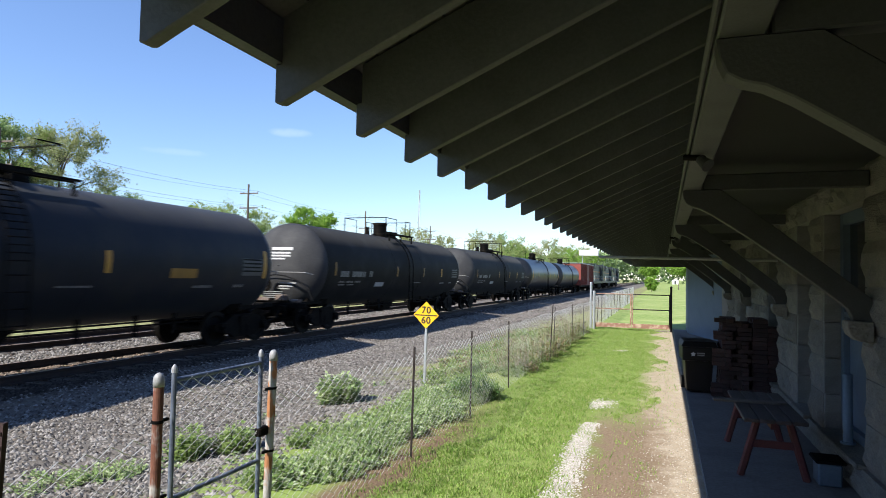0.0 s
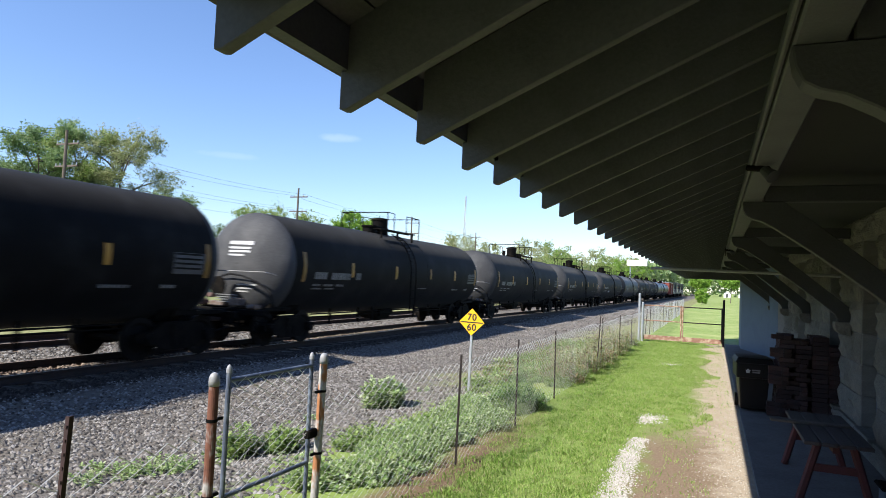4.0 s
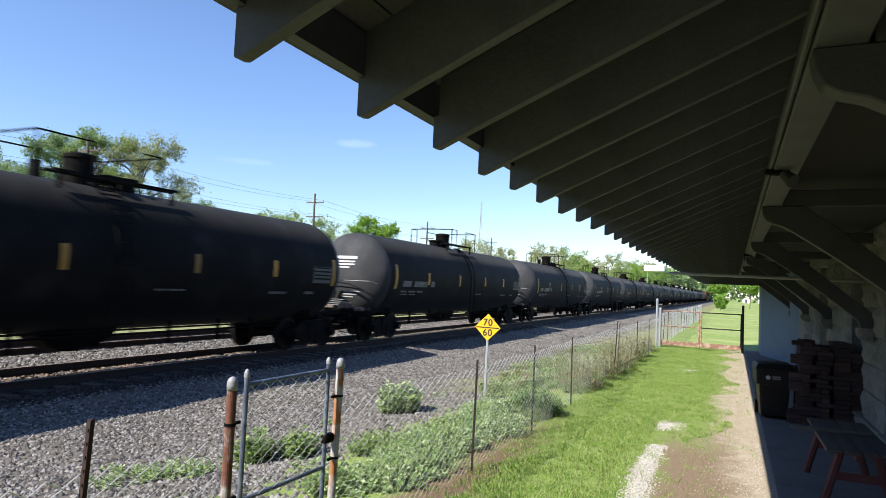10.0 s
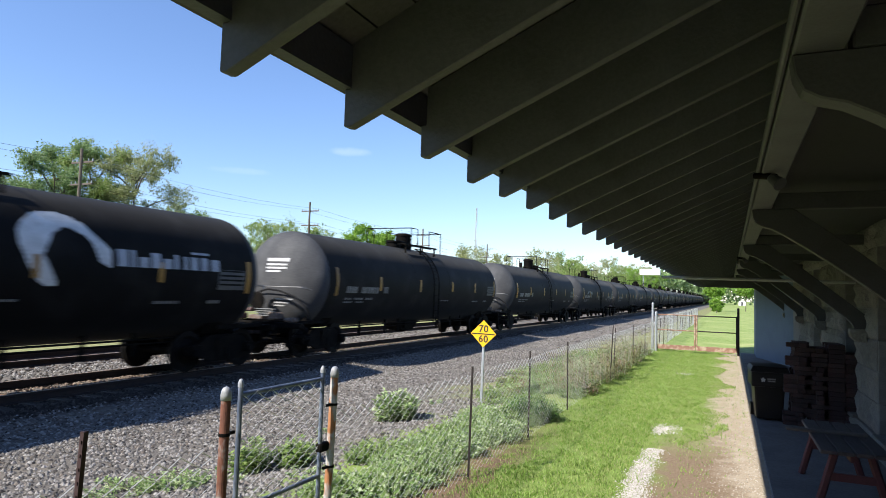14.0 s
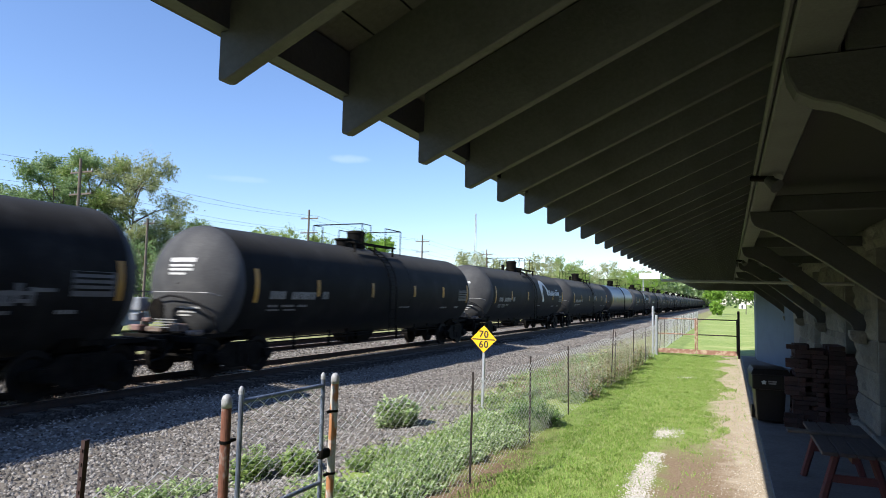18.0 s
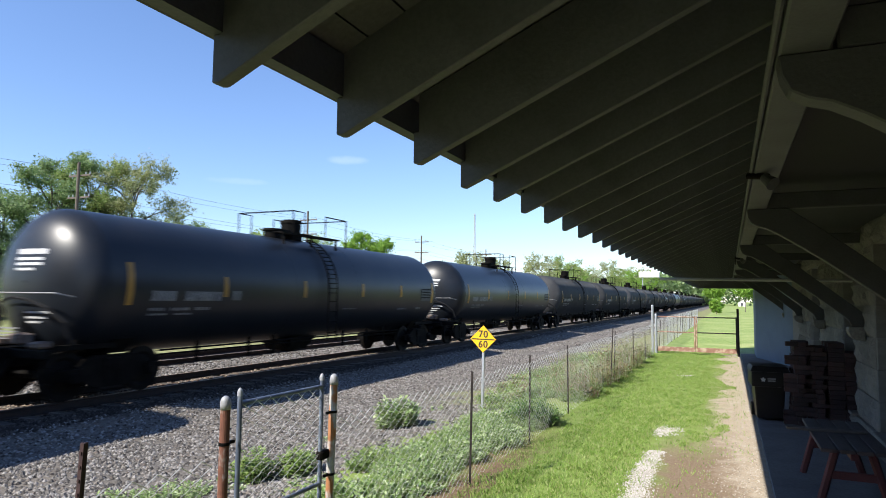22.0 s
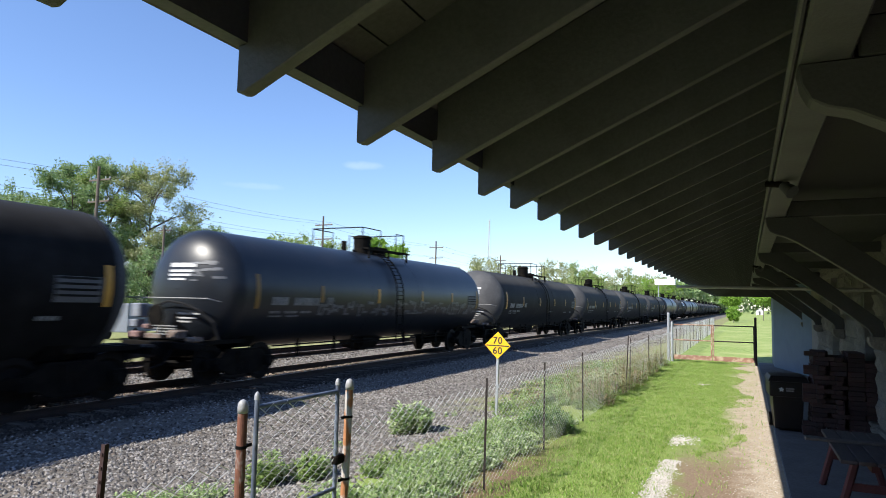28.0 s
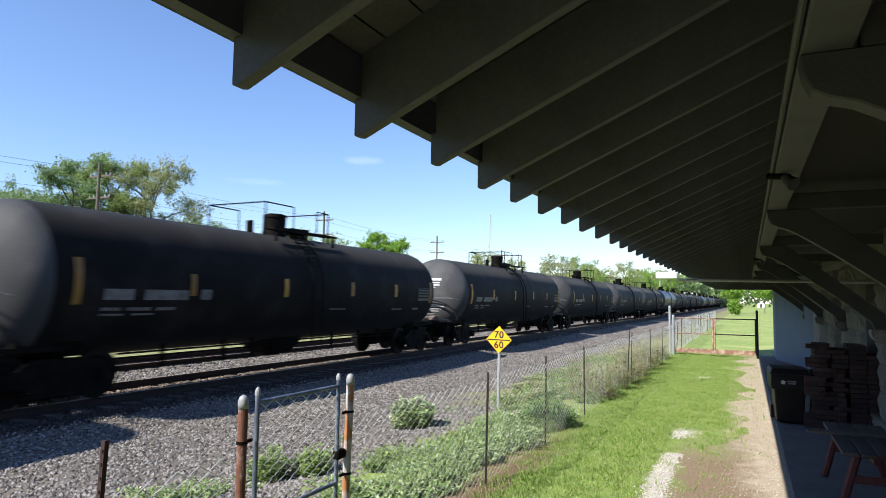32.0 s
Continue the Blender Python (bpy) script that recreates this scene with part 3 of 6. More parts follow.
def tank_car(style, label, flip=1):
    car = thing("tank_car", Matrix(), label, "tank car", "tank cars of the train")
    paint = {"gloss": M_TANK_GLOSS, "grey": M_TANK_GREY}.get(style, M_TANK)
    bm = bmesh.new()
    prof = []
    for i in range(11):
        a = i / 10 * math.pi / 2
        prof.append((-HALF - 0.72 * math.cos(a), max(0.02, TANK_R * math.sin(a))))
    lathe(bm, [(-HALF, TANK_R), (-HALF + 0.05, TANK_R), (0, TANK_R), (HALF - 0.05, TANK_R), (HALF, TANK_R)], 48, "y", False)
    bmesh.ops.translate(bm, verts=bm.verts[:], vec=(0, 0, TANK_Z))
    tank = part("tank", bm, paint, car, smooth=True)
    for y in (-HALF + 0.03, -1.6, 1.6, HALF - 0.03):
        bm = bmesh.new()
        lathe(bm, [(y - 0.012, TANK_R - 0.004), (y - 0.006, TANK_R + 0.004), (y + 0.006, TANK_R + 0.004), (y + 0.012, TANK_R - 0.004)], 48, "y", False)
        bmesh.ops.translate(bm, verts=bm.verts[:], vec=(0, 0, TANK_Z))
        part("weld_seam", bm, paint, tank, smooth=True)
    for s in (-1, 1):
        bm = bmesh.new()
        lathe(bm, [(-s * v, r) for v, r in prof[::-1]], 48, "y", False)
        bmesh.ops.translate(bm, verts=bm.verts[:], vec=(0, 0, TANK_Z))
        # ends of the plain and old styles have sunlight painted into their colour
        part("tank_end", bm, paint if style in ("gloss", "grey") else M_HEAD, tank, "rounded tank end", smooth=True)
    # top fittings
    bm = bmesh.new()
    lathe(bm, [(3.70, 0.36), (3.9, 0.36), (3.91, 0.31), (4.28, 0.31), (4.29, 0.34), (4.36, 0.34), (4.40, 0.22), (4.42, 0.04)], 24, "z")
    part("valve_housing", bm, M_UNDER, car, "black cylindrical housing")
    bm = bmesh.new()
    lathe(bm, [(3.70, 0.28), (3.95, 0.28), (3.96, 0.33), (4.02, 0.33), (4.04, 0.05)], 16, "z")
    bmesh.ops.translate(bm, verts=bm.verts[:], vec=(0.1, flip * 0.95, 0))
    part("manway", bm, M_UNDER, car)
    bm = bmesh.new()
    box(bm, (0.1, flip * 0.55, 3.95), (0.5, 0.35, 0.16))
    soften(bm, 0.02)
    part("valve_box", bm, M_UNDER, car)
    bm = bmesh.new()
    tube(bm, (-0.3, flip * -0.7, 3.7), (-0.3, flip * -0.7, 4.15), 0.10, 10)
    part("vent_pipe", bm, M_UNDER, car)
    bm = bmesh.new()
    mid = flip * 0.25
    for s in (-1, 1):
        bm = bmesh.new()
        for y in (-1.3, 0, 1.3):
            box(bm, (s * 0.95, mid + y, 3.68), (0.06, 0.06, 0.34))
        for x in (0.72, 0.98):
            box(bm, (s * x, mid, 3.84), (0.05, 2.9, 0.05))
        for i in range(20):
            box(bm, (s * 0.85, mid - 1.41 + i * 0.148, 3.85), (0.3, 0.03, 0.03))
        part("walkway", bm, M_UNDER, car, "black steel grating beside the hatch")
    top = 4.50
    for e, i in ((flip * -1.55, flip * -0.4), (flip * 1.2, flip * 0.65)):
        bm = bmesh.new()
        pts = []
        for s in (-1, 1):
            loop = [(s * 1.0, i, 3.85), (s * 1.0, i, top), (s * 1.0, e, top)]
            pts += loop if s < 0 else loop[::-1]
        pipe(bm, pts, 0.019)
        for s in (-1, 1):
            tube(bm, (s * 1.0, e, 3.6), (s * 1.0, e, top), 0.019, 6)
        part("handrail", bm, M_UNDER, car)
    bm = bmesh.new()
    for dy in (-0.22, 0.22):
        pts = [((TANK_R + 0.12) * math.cos(radians(a)), dy, TANK_Z + (TANK_R + 0.12) * math.sin(radians(a))) for a in range(66, -5, -10)] + [(1.6, dy, 0.75)]
        pipe(bm, pts, 0.022)
    for k in range(15):
        a = radians(66 - k * 5)
        z = TANK_Z + (TANK_R + 0.12) * math.sin(a)
        tube(bm, ((TANK_R + 0.12) * math.cos(a), -0.22, z), ((TANK_R + 0.12) * math.cos(a), 0.22, z), 0.014, 5)
    for k in range(4):
        tube(bm, (1.6, -0.22, 1.0 + 0.3 * k), (1.6, 0.22, 1.0 + 0.3 * k), 0.014, 5)
    part("ladder", bm, M_UNDER, car)
    # sills, end gear
    for s in (-1, 1):
        bm = bmesh.new()
        box(bm, (0, s * 7.55, 0.86), (0.55, 2.3, 0.36))
        soften(bm, 0.02)
        sill = part("stub_sill", bm, M_UNDER, car)
        bm = bmesh.new()
        box(bm, (0, s * 8.45, 0.95), (2.7, 0.12, 0.16))
        soften(bm, 0.015)
        part("end_beam", bm, M_UNDER, sill)
        bm = bmesh.new()
        prism(bm, [(-1.15, 1.42), (1.15, 1.42), (0.8, 0.85), (-0.8, 0.85)], "y", s * 6.4, s * 6.9)
        part("saddle", bm, M_UNDER, sill)
        for x in (-0.9, 0.9):
            bm = bmesh.new()
            box(bm, (x, s * 7.6, 1.02), (0.12, 1.6, 0.10))
            part("side_brace", bm, M_UNDER, sill)
        for x in (-1.2, 1.2):
            bm = bmesh.new()
            for z in (0.42, 0.72):
                tube(bm, (x - 0.2, s * 8.42, z), (x + 0.2, s * 8.42, z), 0.016, 5)
            for d in (-0.2, 0.2):
                tube(bm, (x + d, s * 8.42, 0.42), (x + d, s * 8.42, 1.0), 0.018, 5)
            part("step", bm, M_UNDER, sill)
        bm = bmesh.new()
        pipe(bm, [(-1.5, s * 7.9, 1.98), (-1.48, s * 8.25, 2.05), (0, s * 8.3, 2.05), (1.15, s * 8.26, 2.05), (1.3, s * 8.0, 1.98)], 0.015)
        part("end_handrail", bm, M_STENCIL, sill, "pale worn end handrail")
        coupler(car, s)
    bm = bmesh.new()
    lathe(bm, [(-0.012, 0.25), (0.0, 0.27), (0.025, 0.27), (0.035, 0.25), (0.035, 0.215), (-0.012, 0.215)], 20, "y")
    for a in (0, 60, 120):
        d = Vector((math.cos(radians(a)), 0, math.sin(radians(a)))) * 0.25
        tube(bm, -d, d, 0.016, 6)
    bmesh.ops.translate(bm, verts=bm.verts[:], vec=(-0.32, -8.42, 1.62))
    part("brake_wheel", bm, M_UNDER, car, "dark brake wheel")
    for x, z, sx, sz, mat in ((-0.35, 1.14, 0.5, 0.14, M_RUSTY), (0.3, 1.2, 0.35, 0.2, M_RUSTY), (0.85, 1.1, 0.3, 0.12, M_RUSTY), (-1.0, 1.16, 0.34, 0.16, M_PINK), (-0.98, 1.74, 0.30, 0.34, M_PALE_BOX), (-1.05, 1.42, 0.24, 0.2, M_PALE_BOX), (-0.62, 1.36, 0.2, 0.12, M_PINK)):
        bm = bmesh.new()
        box(bm, (x, -8.3, z), (sx, 0.3, sz))
        soften(bm, 0.03)
        part("brake_gear", bm, mat, car, "worn brake gear on the end sill")
    for k in range(4):
        bm = bmesh.new()
        box(bm, (0.02, -8.42, 1.20 + 0.065 * k), (0.72, 0.05, 0.022))
        part("grating_bar", bm, M_STENCIL, car, "pale worn grating bar")
    bm = bmesh.new()
    pipe(bm, [(-0.5, -8.3, 1.7), (-0.3, -8.32, 1.9), (0.0, -8.33, 1.97), (0.4, -8.3, 1.93), (0.85, -8.22, 1.78), (1.2, -8.1, 1.5), (1.3, -8.0, 1.1)], 0.03)
    part("cable", bm, M_CABLE, car)
    bm = bmesh.new()
    tube(bm, (-0.9, 7.3, 1.25), (0.9, 7.3, 1.25), 0.2, 12)
    part("brake_cylinder", bm, M_UNDER, car)
    bm = bmesh.new()
    box(bm, (0.75, -7.4, 1.1), (0.3, 0.5, 0.3))
    soften(bm, 0.03)
    part("valve_block", bm, M_UNDER, car)
    bm = bmesh.new()
    box(bm, (0, 0, 0.70), (0.9, 0.9, 0.28))
    tube(bm, (0, 0, 0.75), (0, 0, 0.38), 0.22, 14)
    prism(bm, [(-1.0, 0.84), (1.0, 0.84), (0.45, 0.45), (-0.45, 0.45)], "x", -0.35, 0.35)
    part("bottom_outlet", bm, M_UNDER, car)
    bm = bmesh.new()
    for y in (-4.4, -2.6, -1.6, 1.9, 3.4, 4.6):
        box(bm, (0.75, y, 0.72), (0.05, 0.09, 0.5))
    pipe(bm, [(0.75, -5.6, 0.72), (0.75, 5.6, 0.72)], 0.022)
    pipe(bm, [(0.82, -5.6, 0.82), (0.82, 5.6, 0.82)], 0.022)
    part("brake_pipe", bm, M_UNDER, car)
    for y in (-6.9, 6.9):
        bogie(car, y)
    # marks on the flank
    if style == "old":
        strips = [(-6.8, 0.10, -12, 6), (-1.28, 0.10, -12, 4), (1.92, 0.10, -12, 4), (4.49, 0.10, -12, 4), (-2.92, 0.8, -29, -22)]
    else:
        strips = [(-6.95, 0.13, -17, 16), (-4.3, 0.13, -10, 8), (-1.2, 0.13, -10, 8), (1.9, 0.13, -8, 8), (4.55, 0.13, -8, 8), (7.2, 0.13, -16, 14)]
    if style == "grey":
        strips = [(-6.95, 0.13, -17, 16), (-3.0, 0.13, -8, 12), (1.95, 0.13, -12, 6), (4.1, 0.85, -16, -7), (7.2, 0.13, -16, 14)]
    for y, w, a0, a1 in strips:
        bm = bmesh.new()
        skin(bm, y - w / 2, y + w / 2, a0, a1)
        part("reflective_strip", bm, M_LETTER if style == "old" and w > 0.5 else M_YELLOW, tank, "wide reflective plate" if w > 0.5 else "yellow reflective strip")
    rows = [(-6.4, -5.75, -13.5, -5.5), (-5.5, -4.4, -13.5, -5.5), (-4.05, -3.75, -13, -4.5), (-6.4, -6.0, -22, -19.5), (-5.85, -5.3, -22, -19.5), (-5.15, -4.7, -22, -19.5),
            (-6.4, -5.9, -26, -24.4), (-5.7, -5.2, -26, -24.4), (0.9, 1.7, -24, -22.5), (4.5, 5.2, -26, -23.5), (6.0, 6.4, -26, -23)]
    for y0, y1, a0, a1 in rows:
        bm = bmesh.new()
        n = max(1, round((y1 - y0) / (0.16 if a1 - a0 > 5 else 0.11)))
        w = (y1 - y0) / n
        for i in range(n):
            skin(bm, y0 + i * w, y0 + (i + 0.74) * w, a0, a1, 0.008, 3)
        tagged(part("stencil", bm, M_STENCIL, tank, "worn white stencilled mark"), kind="stuff")
    bm = bmesh.new()
    skin(bm, 6.2, 7.08, -13, 5)
    panel = part("data_panel", bm, M_GREY_MARK, tank, "grey stencilled data panel")
    for a in (-9, -5, -1, 3):
        bm = bmesh.new()
        skin(bm, 6.23, 7.02, a, a + 1.6, 0.012, 2)
        part("stencil", bm, M_TANK, panel)
    for z, x0, x1, h in ((2.80, -0.3, 0.48, 0.10), (2.68, -0.3, 0.42, 0.055), (2.58, -0.3, 0.42, 0.055), (2.48, -0.3, 0.22, 0.05), (1.66, 0.0, 0.62, 0.045), (1.56, 0.0, 0.5, 0.04), (1.47, 0.0, 0.35, 0.04)):
        bm = bmesh.new()
        head_bar(bm, x0, x1, z, z + h)
        part("stencil", bm, M_WHITE_MARK, tank, "white stencilled mark on the tank's end")
    return car


def lettered(car):
    """Big white emblem and bars where lettering stands."""
    tank = [o for o in car.children if o.name.split(".")[0] == "tank"][0]
    # a hooked crescent and a beak, as narrow upright slices
    bm = bmesh.new()
    for i in range(54):
        y = 1.6 + 0.0325 * i
        rag = 1.2 * noise.noise((y * 9, 0.0, 4.0))
        top = np.interp(y, (1.6, 1.7, 1.9, 2.1, 2.35, 2.6, 2.85, 3.0, 3.2, 3.35), (24, 31, 38, 41, 42, 40, 34, 27, 20, 14)) + rag
        low = np.interp(y, (1.6, 1.75, 1.95, 2.1, 2.2), (14, 0, -10, -13, -13)) - rag
        under = np.interp(y, (2.0, 2.2, 2.5, 2.75, 2.95, 3.1, 3.35), (8, 24, 30, 26, 20, 5, 1)) + rag
        if y < 2.0:
            skin(bm, y, y + 0.0335, low, top, 0.008, 6)
        else:
            skin(bm, y, y + 0.0335, under, top, 0.008, 4)
            if y < 2.28:
                skin(bm, y, y + 0.0335, low, np.interp(y, (2.0, 2.28), (8, -11)), 0.008, 4)
    tagged(part("emblem", bm, M_WHITE_MARK, tank, "white curved emblem"), kind="stuff")
    for y0, y1, a0, a1 in ((3.5, 3.72, 3, 16), (3.8, 3.9, 3, 16), (4.0, 4.22, 3, 11), (4.3, 4.52, 3, 15), (4.6, 4.82, 3, 11), (4.9, 5.0, 3, 15), (5.15, 5.25, 3, 14), (5.35, 5.55, 3, 14), (5.65, 5.85, 3, 14), (5.95, 6.2, 3, 13), (5.4, 5.9, 16.5, 18.5)):
        bm = bmesh.new()
        skin(bm, y0, y1, a0, a1)
        part("lettering_bar", bm, M_LETTER, tank, "pale lettering bar")
    return car


def bannered(car):
    tank = [o for o in car.children if o.name.split(".")[0] == "tank"][0]
    bm = bmesh.new()
    skin(bm, 1.9, 5.1, 12, 40, 0.012)
    banner = part("banner", bm, M_WHITE, tank, "white banner with blue print")
    for y0, y1, a0, a1 in ((2.05, 2.5, 16, 37), (2.7, 3.7, 28, 34), (3.85, 4.8, 28, 34), (2.9, 3.8, 18, 24), (3.95, 4.7, 18, 24)):
        bm = bmesh.new()
        skin(bm, y0, y1, a0, a1, 0.018)
        part("print_bar", bm, M_BLUE_MARK, banner)
    return car


def sprayed(car, spans, seed, head=False):
    """Graffiti: looping strokes of silver paint."""
    tank = [o for o in car.children if o.name.split(".")[0] == "tank"][0]
    rng = random.Random(seed)
    for y0, y1, a0, a1 in spans:
        bm = bmesh.new()
        y = y0
        while y < y1:
            w = rng.uniform(0.06, 0.13)
            lo, hi = sorted((rng.uniform(a0, a1), rng.uniform(a0, a1)))
            skin(bm, y, y + w, lo, hi + 3, 0.009, 3)
            if rng.random() < 0.6:
                skin(bm, y, y + rng.uniform(0.2, 0.5), hi, hi + 2.5, 0.010, 2)
            if rng.random() < 0.4:
                skin(bm, y, y + rng.uniform(0.2, 0.4), lo, lo + 2.5, 0.011, 2)
            y += rng.uniform(0.12, 0.3)
        part("graffiti", bm, M_GRAFFITI, tank, "silver graffiti strokes")
    if head:
        bm = bmesh.new()
        for i in range(14):
            x, z = 0.35 + rng.uniform(0, 0.6), 2.45 + rng.uniform(0, 0.5)
            head_bar(bm, x, x + rng.uniform(0.12, 0.35), z, z + rng.uniform(0.03, 0.07))
        part("graffiti", bm, M_GRAFFITI, tank, "silver graffiti on the tank's end")
    return car


def boxcar():
    car = thing("boxcar", Matrix(), "rust-red steel boxcar with ribbed sides behind the locomotives", "boxcar")
    bm = bmesh.new()
    box(bm, (0, 0, 2.55), (3.0, 16.4, 3.1))
    soften(bm, 0.03)
    body = part("body", bm, M_RED, car)
    for i in range(26):
        y = -7.9 + i * 0.632
        if abs(y) > 1.4:
            bm = bmesh.new()
            box(bm, (1.53, y, 2.55), (0.07, 0.10, 2.9))
            part("rib", bm, M_RED, body)
    bm = bmesh.new()
    box(bm, (1.56, 0, 2.5), (0.06, 2.6, 2.8))
    part("door", bm, M_RED, car, "sliding door")
    bm = bmesh.new()
    box(bm, (0, 0, 4.14), (3.06, 16.6, 0.08))
    part("roof", bm, M_GALV, car)
    bm = bmesh.new()
    box(bm, (0, 0, 0.9), (2.6, 16.4, 0.25))
    part("underframe", bm, M_UNDER, car)
    for s in (-1, 1):
        coupler(car, s)
    for y in (-6.2, 6.2):
        bogie(car, y)
    return car


def locomotive():
    car = thing("locomotive", Matrix(), "dark diesel locomotive with orange stripes", "locomotive", "locomotives of the train")
    bm = bmesh.new()
    box(bm, (0, 0, 1.35), (3.0, 21.5, 0.35))
    part("frame", bm, M_LOCO, car)
    bm = bmesh.new()
    box(bm, (0, -1.8, 3.0), (1.9, 14.5, 2.9))
    soften(bm, 0.08)
    hood = part("hood", bm, M_LOCO, car)
    bm = bmesh.new()
    box(bm, (0, -8.0, 4.1), (3.0, 3.2, 0.9))
    soften(bm, 0.1)
    part("radiator", bm, M_LOCO, hood)
    bm = bmesh.new()
    box(bm, (0, 7.0, 3.1), (3.0, 2.8, 3.1))
    soften(bm, 0.1)
    cab = part("cab", bm, M_LOCO, car)
    for y in (6.3, 7.6):
        bm = bmesh.new()
        box(bm, (1.51, y, 3.75), (0.04, 0.8, 0.7))
        part("window", bm, M_GLASS_DARK, cab)
    bm = bmesh.new()
    box(bm, (0, 9.3, 2.5), (2.4, 1.8, 2.0))
    soften(bm, 0.15)
    part("nose", bm, M_LOCO, car)
    for z in (2.0, 3.2):
        bm = bmesh.new()
        box(bm, (0.97, -1.8, z), (0.03, 14.0, 0.10))
        part("stripe", bm, M_ORANGE, hood, "orange stripe")
    bm = bmesh.new()
    box(bm, (0, 0, 0.8), (2.8, 6.0, 0.9))
    soften(bm, 0.12)
    part("fuel_tank", bm, M_UNDER, car)
    bm = bmesh.new()
    pipe(bm, [(1.45, -10, 1.5), (1.45, -10, 2.5), (1.45, 5.5, 2.5), (1.45, 5.5, 1.5)], 0.025)
    for i in range(9):
        tube(bm, (1.45, -9 + 1.7 * i, 1.5), (1.45, -9 + 1.7 * i, 2.5), 0.02, 6)
    part("handrail", bm, M_WHITE_MARK, car, "white handrail")
    for y in (-7.2, -5.6, 5.6, 7.2):
        bogie(car, y)
    return car


BLACK = "black tank car with yellow reflective strips and white stencils"
CARS = []


def build_train():
    made = {
        "plain": tank_car("plain", BLACK),
        "gloss": tank_car("gloss", "glossy clean blue-black tank car", -1),
        "grey": tank_car("grey", "blue-black tank car with a yellow plate and pale panel"),
        "old": tank_car("old", "black tank car with narrow yellow strips and a pale plate"),
        "flipped": tank_car("plain", BLACK, -1),
        "lettered": lettered(tank_car("plain", "black tank car with white emblem and big pale lettering")),
        "banner": bannered(tank_car("plain", "black tank car with a white and blue banner")),
        "tagged_a": sprayed(tank_car("plain", "black tank car with silver graffiti on the flank"), [(0.25, 1.35, -14, 9)], 3),
        "tagged_b": sprayed(tank_car("plain", "black tank car with faded graffiti low on the flank"), [(-5.6, -3.4, -4, 6), (-0.9, 0.2, -22, -8), (3.4, 6.6, -22, -8)], 4),
        "tagged_c": sprayed(tank_car("plain", "black tank car with silver graffiti low near one end"), [(3.2, 5.6, -21, -7)], 9),
        "tagged_gloss": sprayed(tank_car("gloss", "glossy black tank car with graffiti on flank and end"), [(-4.4, 6.9, -27, -8)], 7, True),
    }
    wanted = {10: "grey", 11: "old", 9: "old", 12: "old", 13: "gloss", 14: "gloss", 3: "tagged_a", -7: "lettered", -10: "lettered", -17: "banner",
              -8: "gloss", -16: "gloss", -15: "gloss", -23: "tagged_gloss", -4: "tagged_b", -12: "tagged_c", -9: "tagged_a", -18: "gloss"}
    used = set()
    drift = [(-32, -1.7), (-28, -1.4), (-25, -1.05), (-24, -0.7), (-23, -0.3), (-19, 0.0), (-14, 0.2), (-5, 0.2), (0, 0.0), (3, -0.5), (7, -1.0), (9, -0.95), (10, -0.45), (11, 0.0), (20, 0.0)]
    long_cars = {10: 1.045, -24: 1.035}
    for k in range(-31, 15):
        kind = wanted.get(k, "flipped" if k * k % 5 in (1, 2) else "plain")
        ob = made[kind] if kind not in used else copy_thing(made[kind], Matrix())
        used.add(kind)
        ob.scale = (1, long_cars.get(k, 1.0), 1)
        late = float(np.interp(k, [a for a, _ in drift], [b for _, b in drift]))
        CARS.append((ob, 23.1 + CAR * k + late))
    y = 23.1 + CAR * 15 - 0.4
    CARS.append((boxcar(), y))
    loco = locomotive()
    for i in range(3):
        CARS.append((loco if i == 0 else copy_thing(loco, Matrix()), y + 8.7 + 11.2 + 22.4 * i))


def motions():
    for ob, y in CARS:
        walk(ob, [(t, Matrix.Translation((TRACK_X, y + SPEED * (t - 9.0), RAIL_Z))) for t in (0, 1, 8, 16, 24, 31, 32)])


build_train()


# ---- station canopy and wall ----
SLOPE = 0.45
TIP_X, TIP_Z, DEEP = -1.0, 2.3715, 0.25


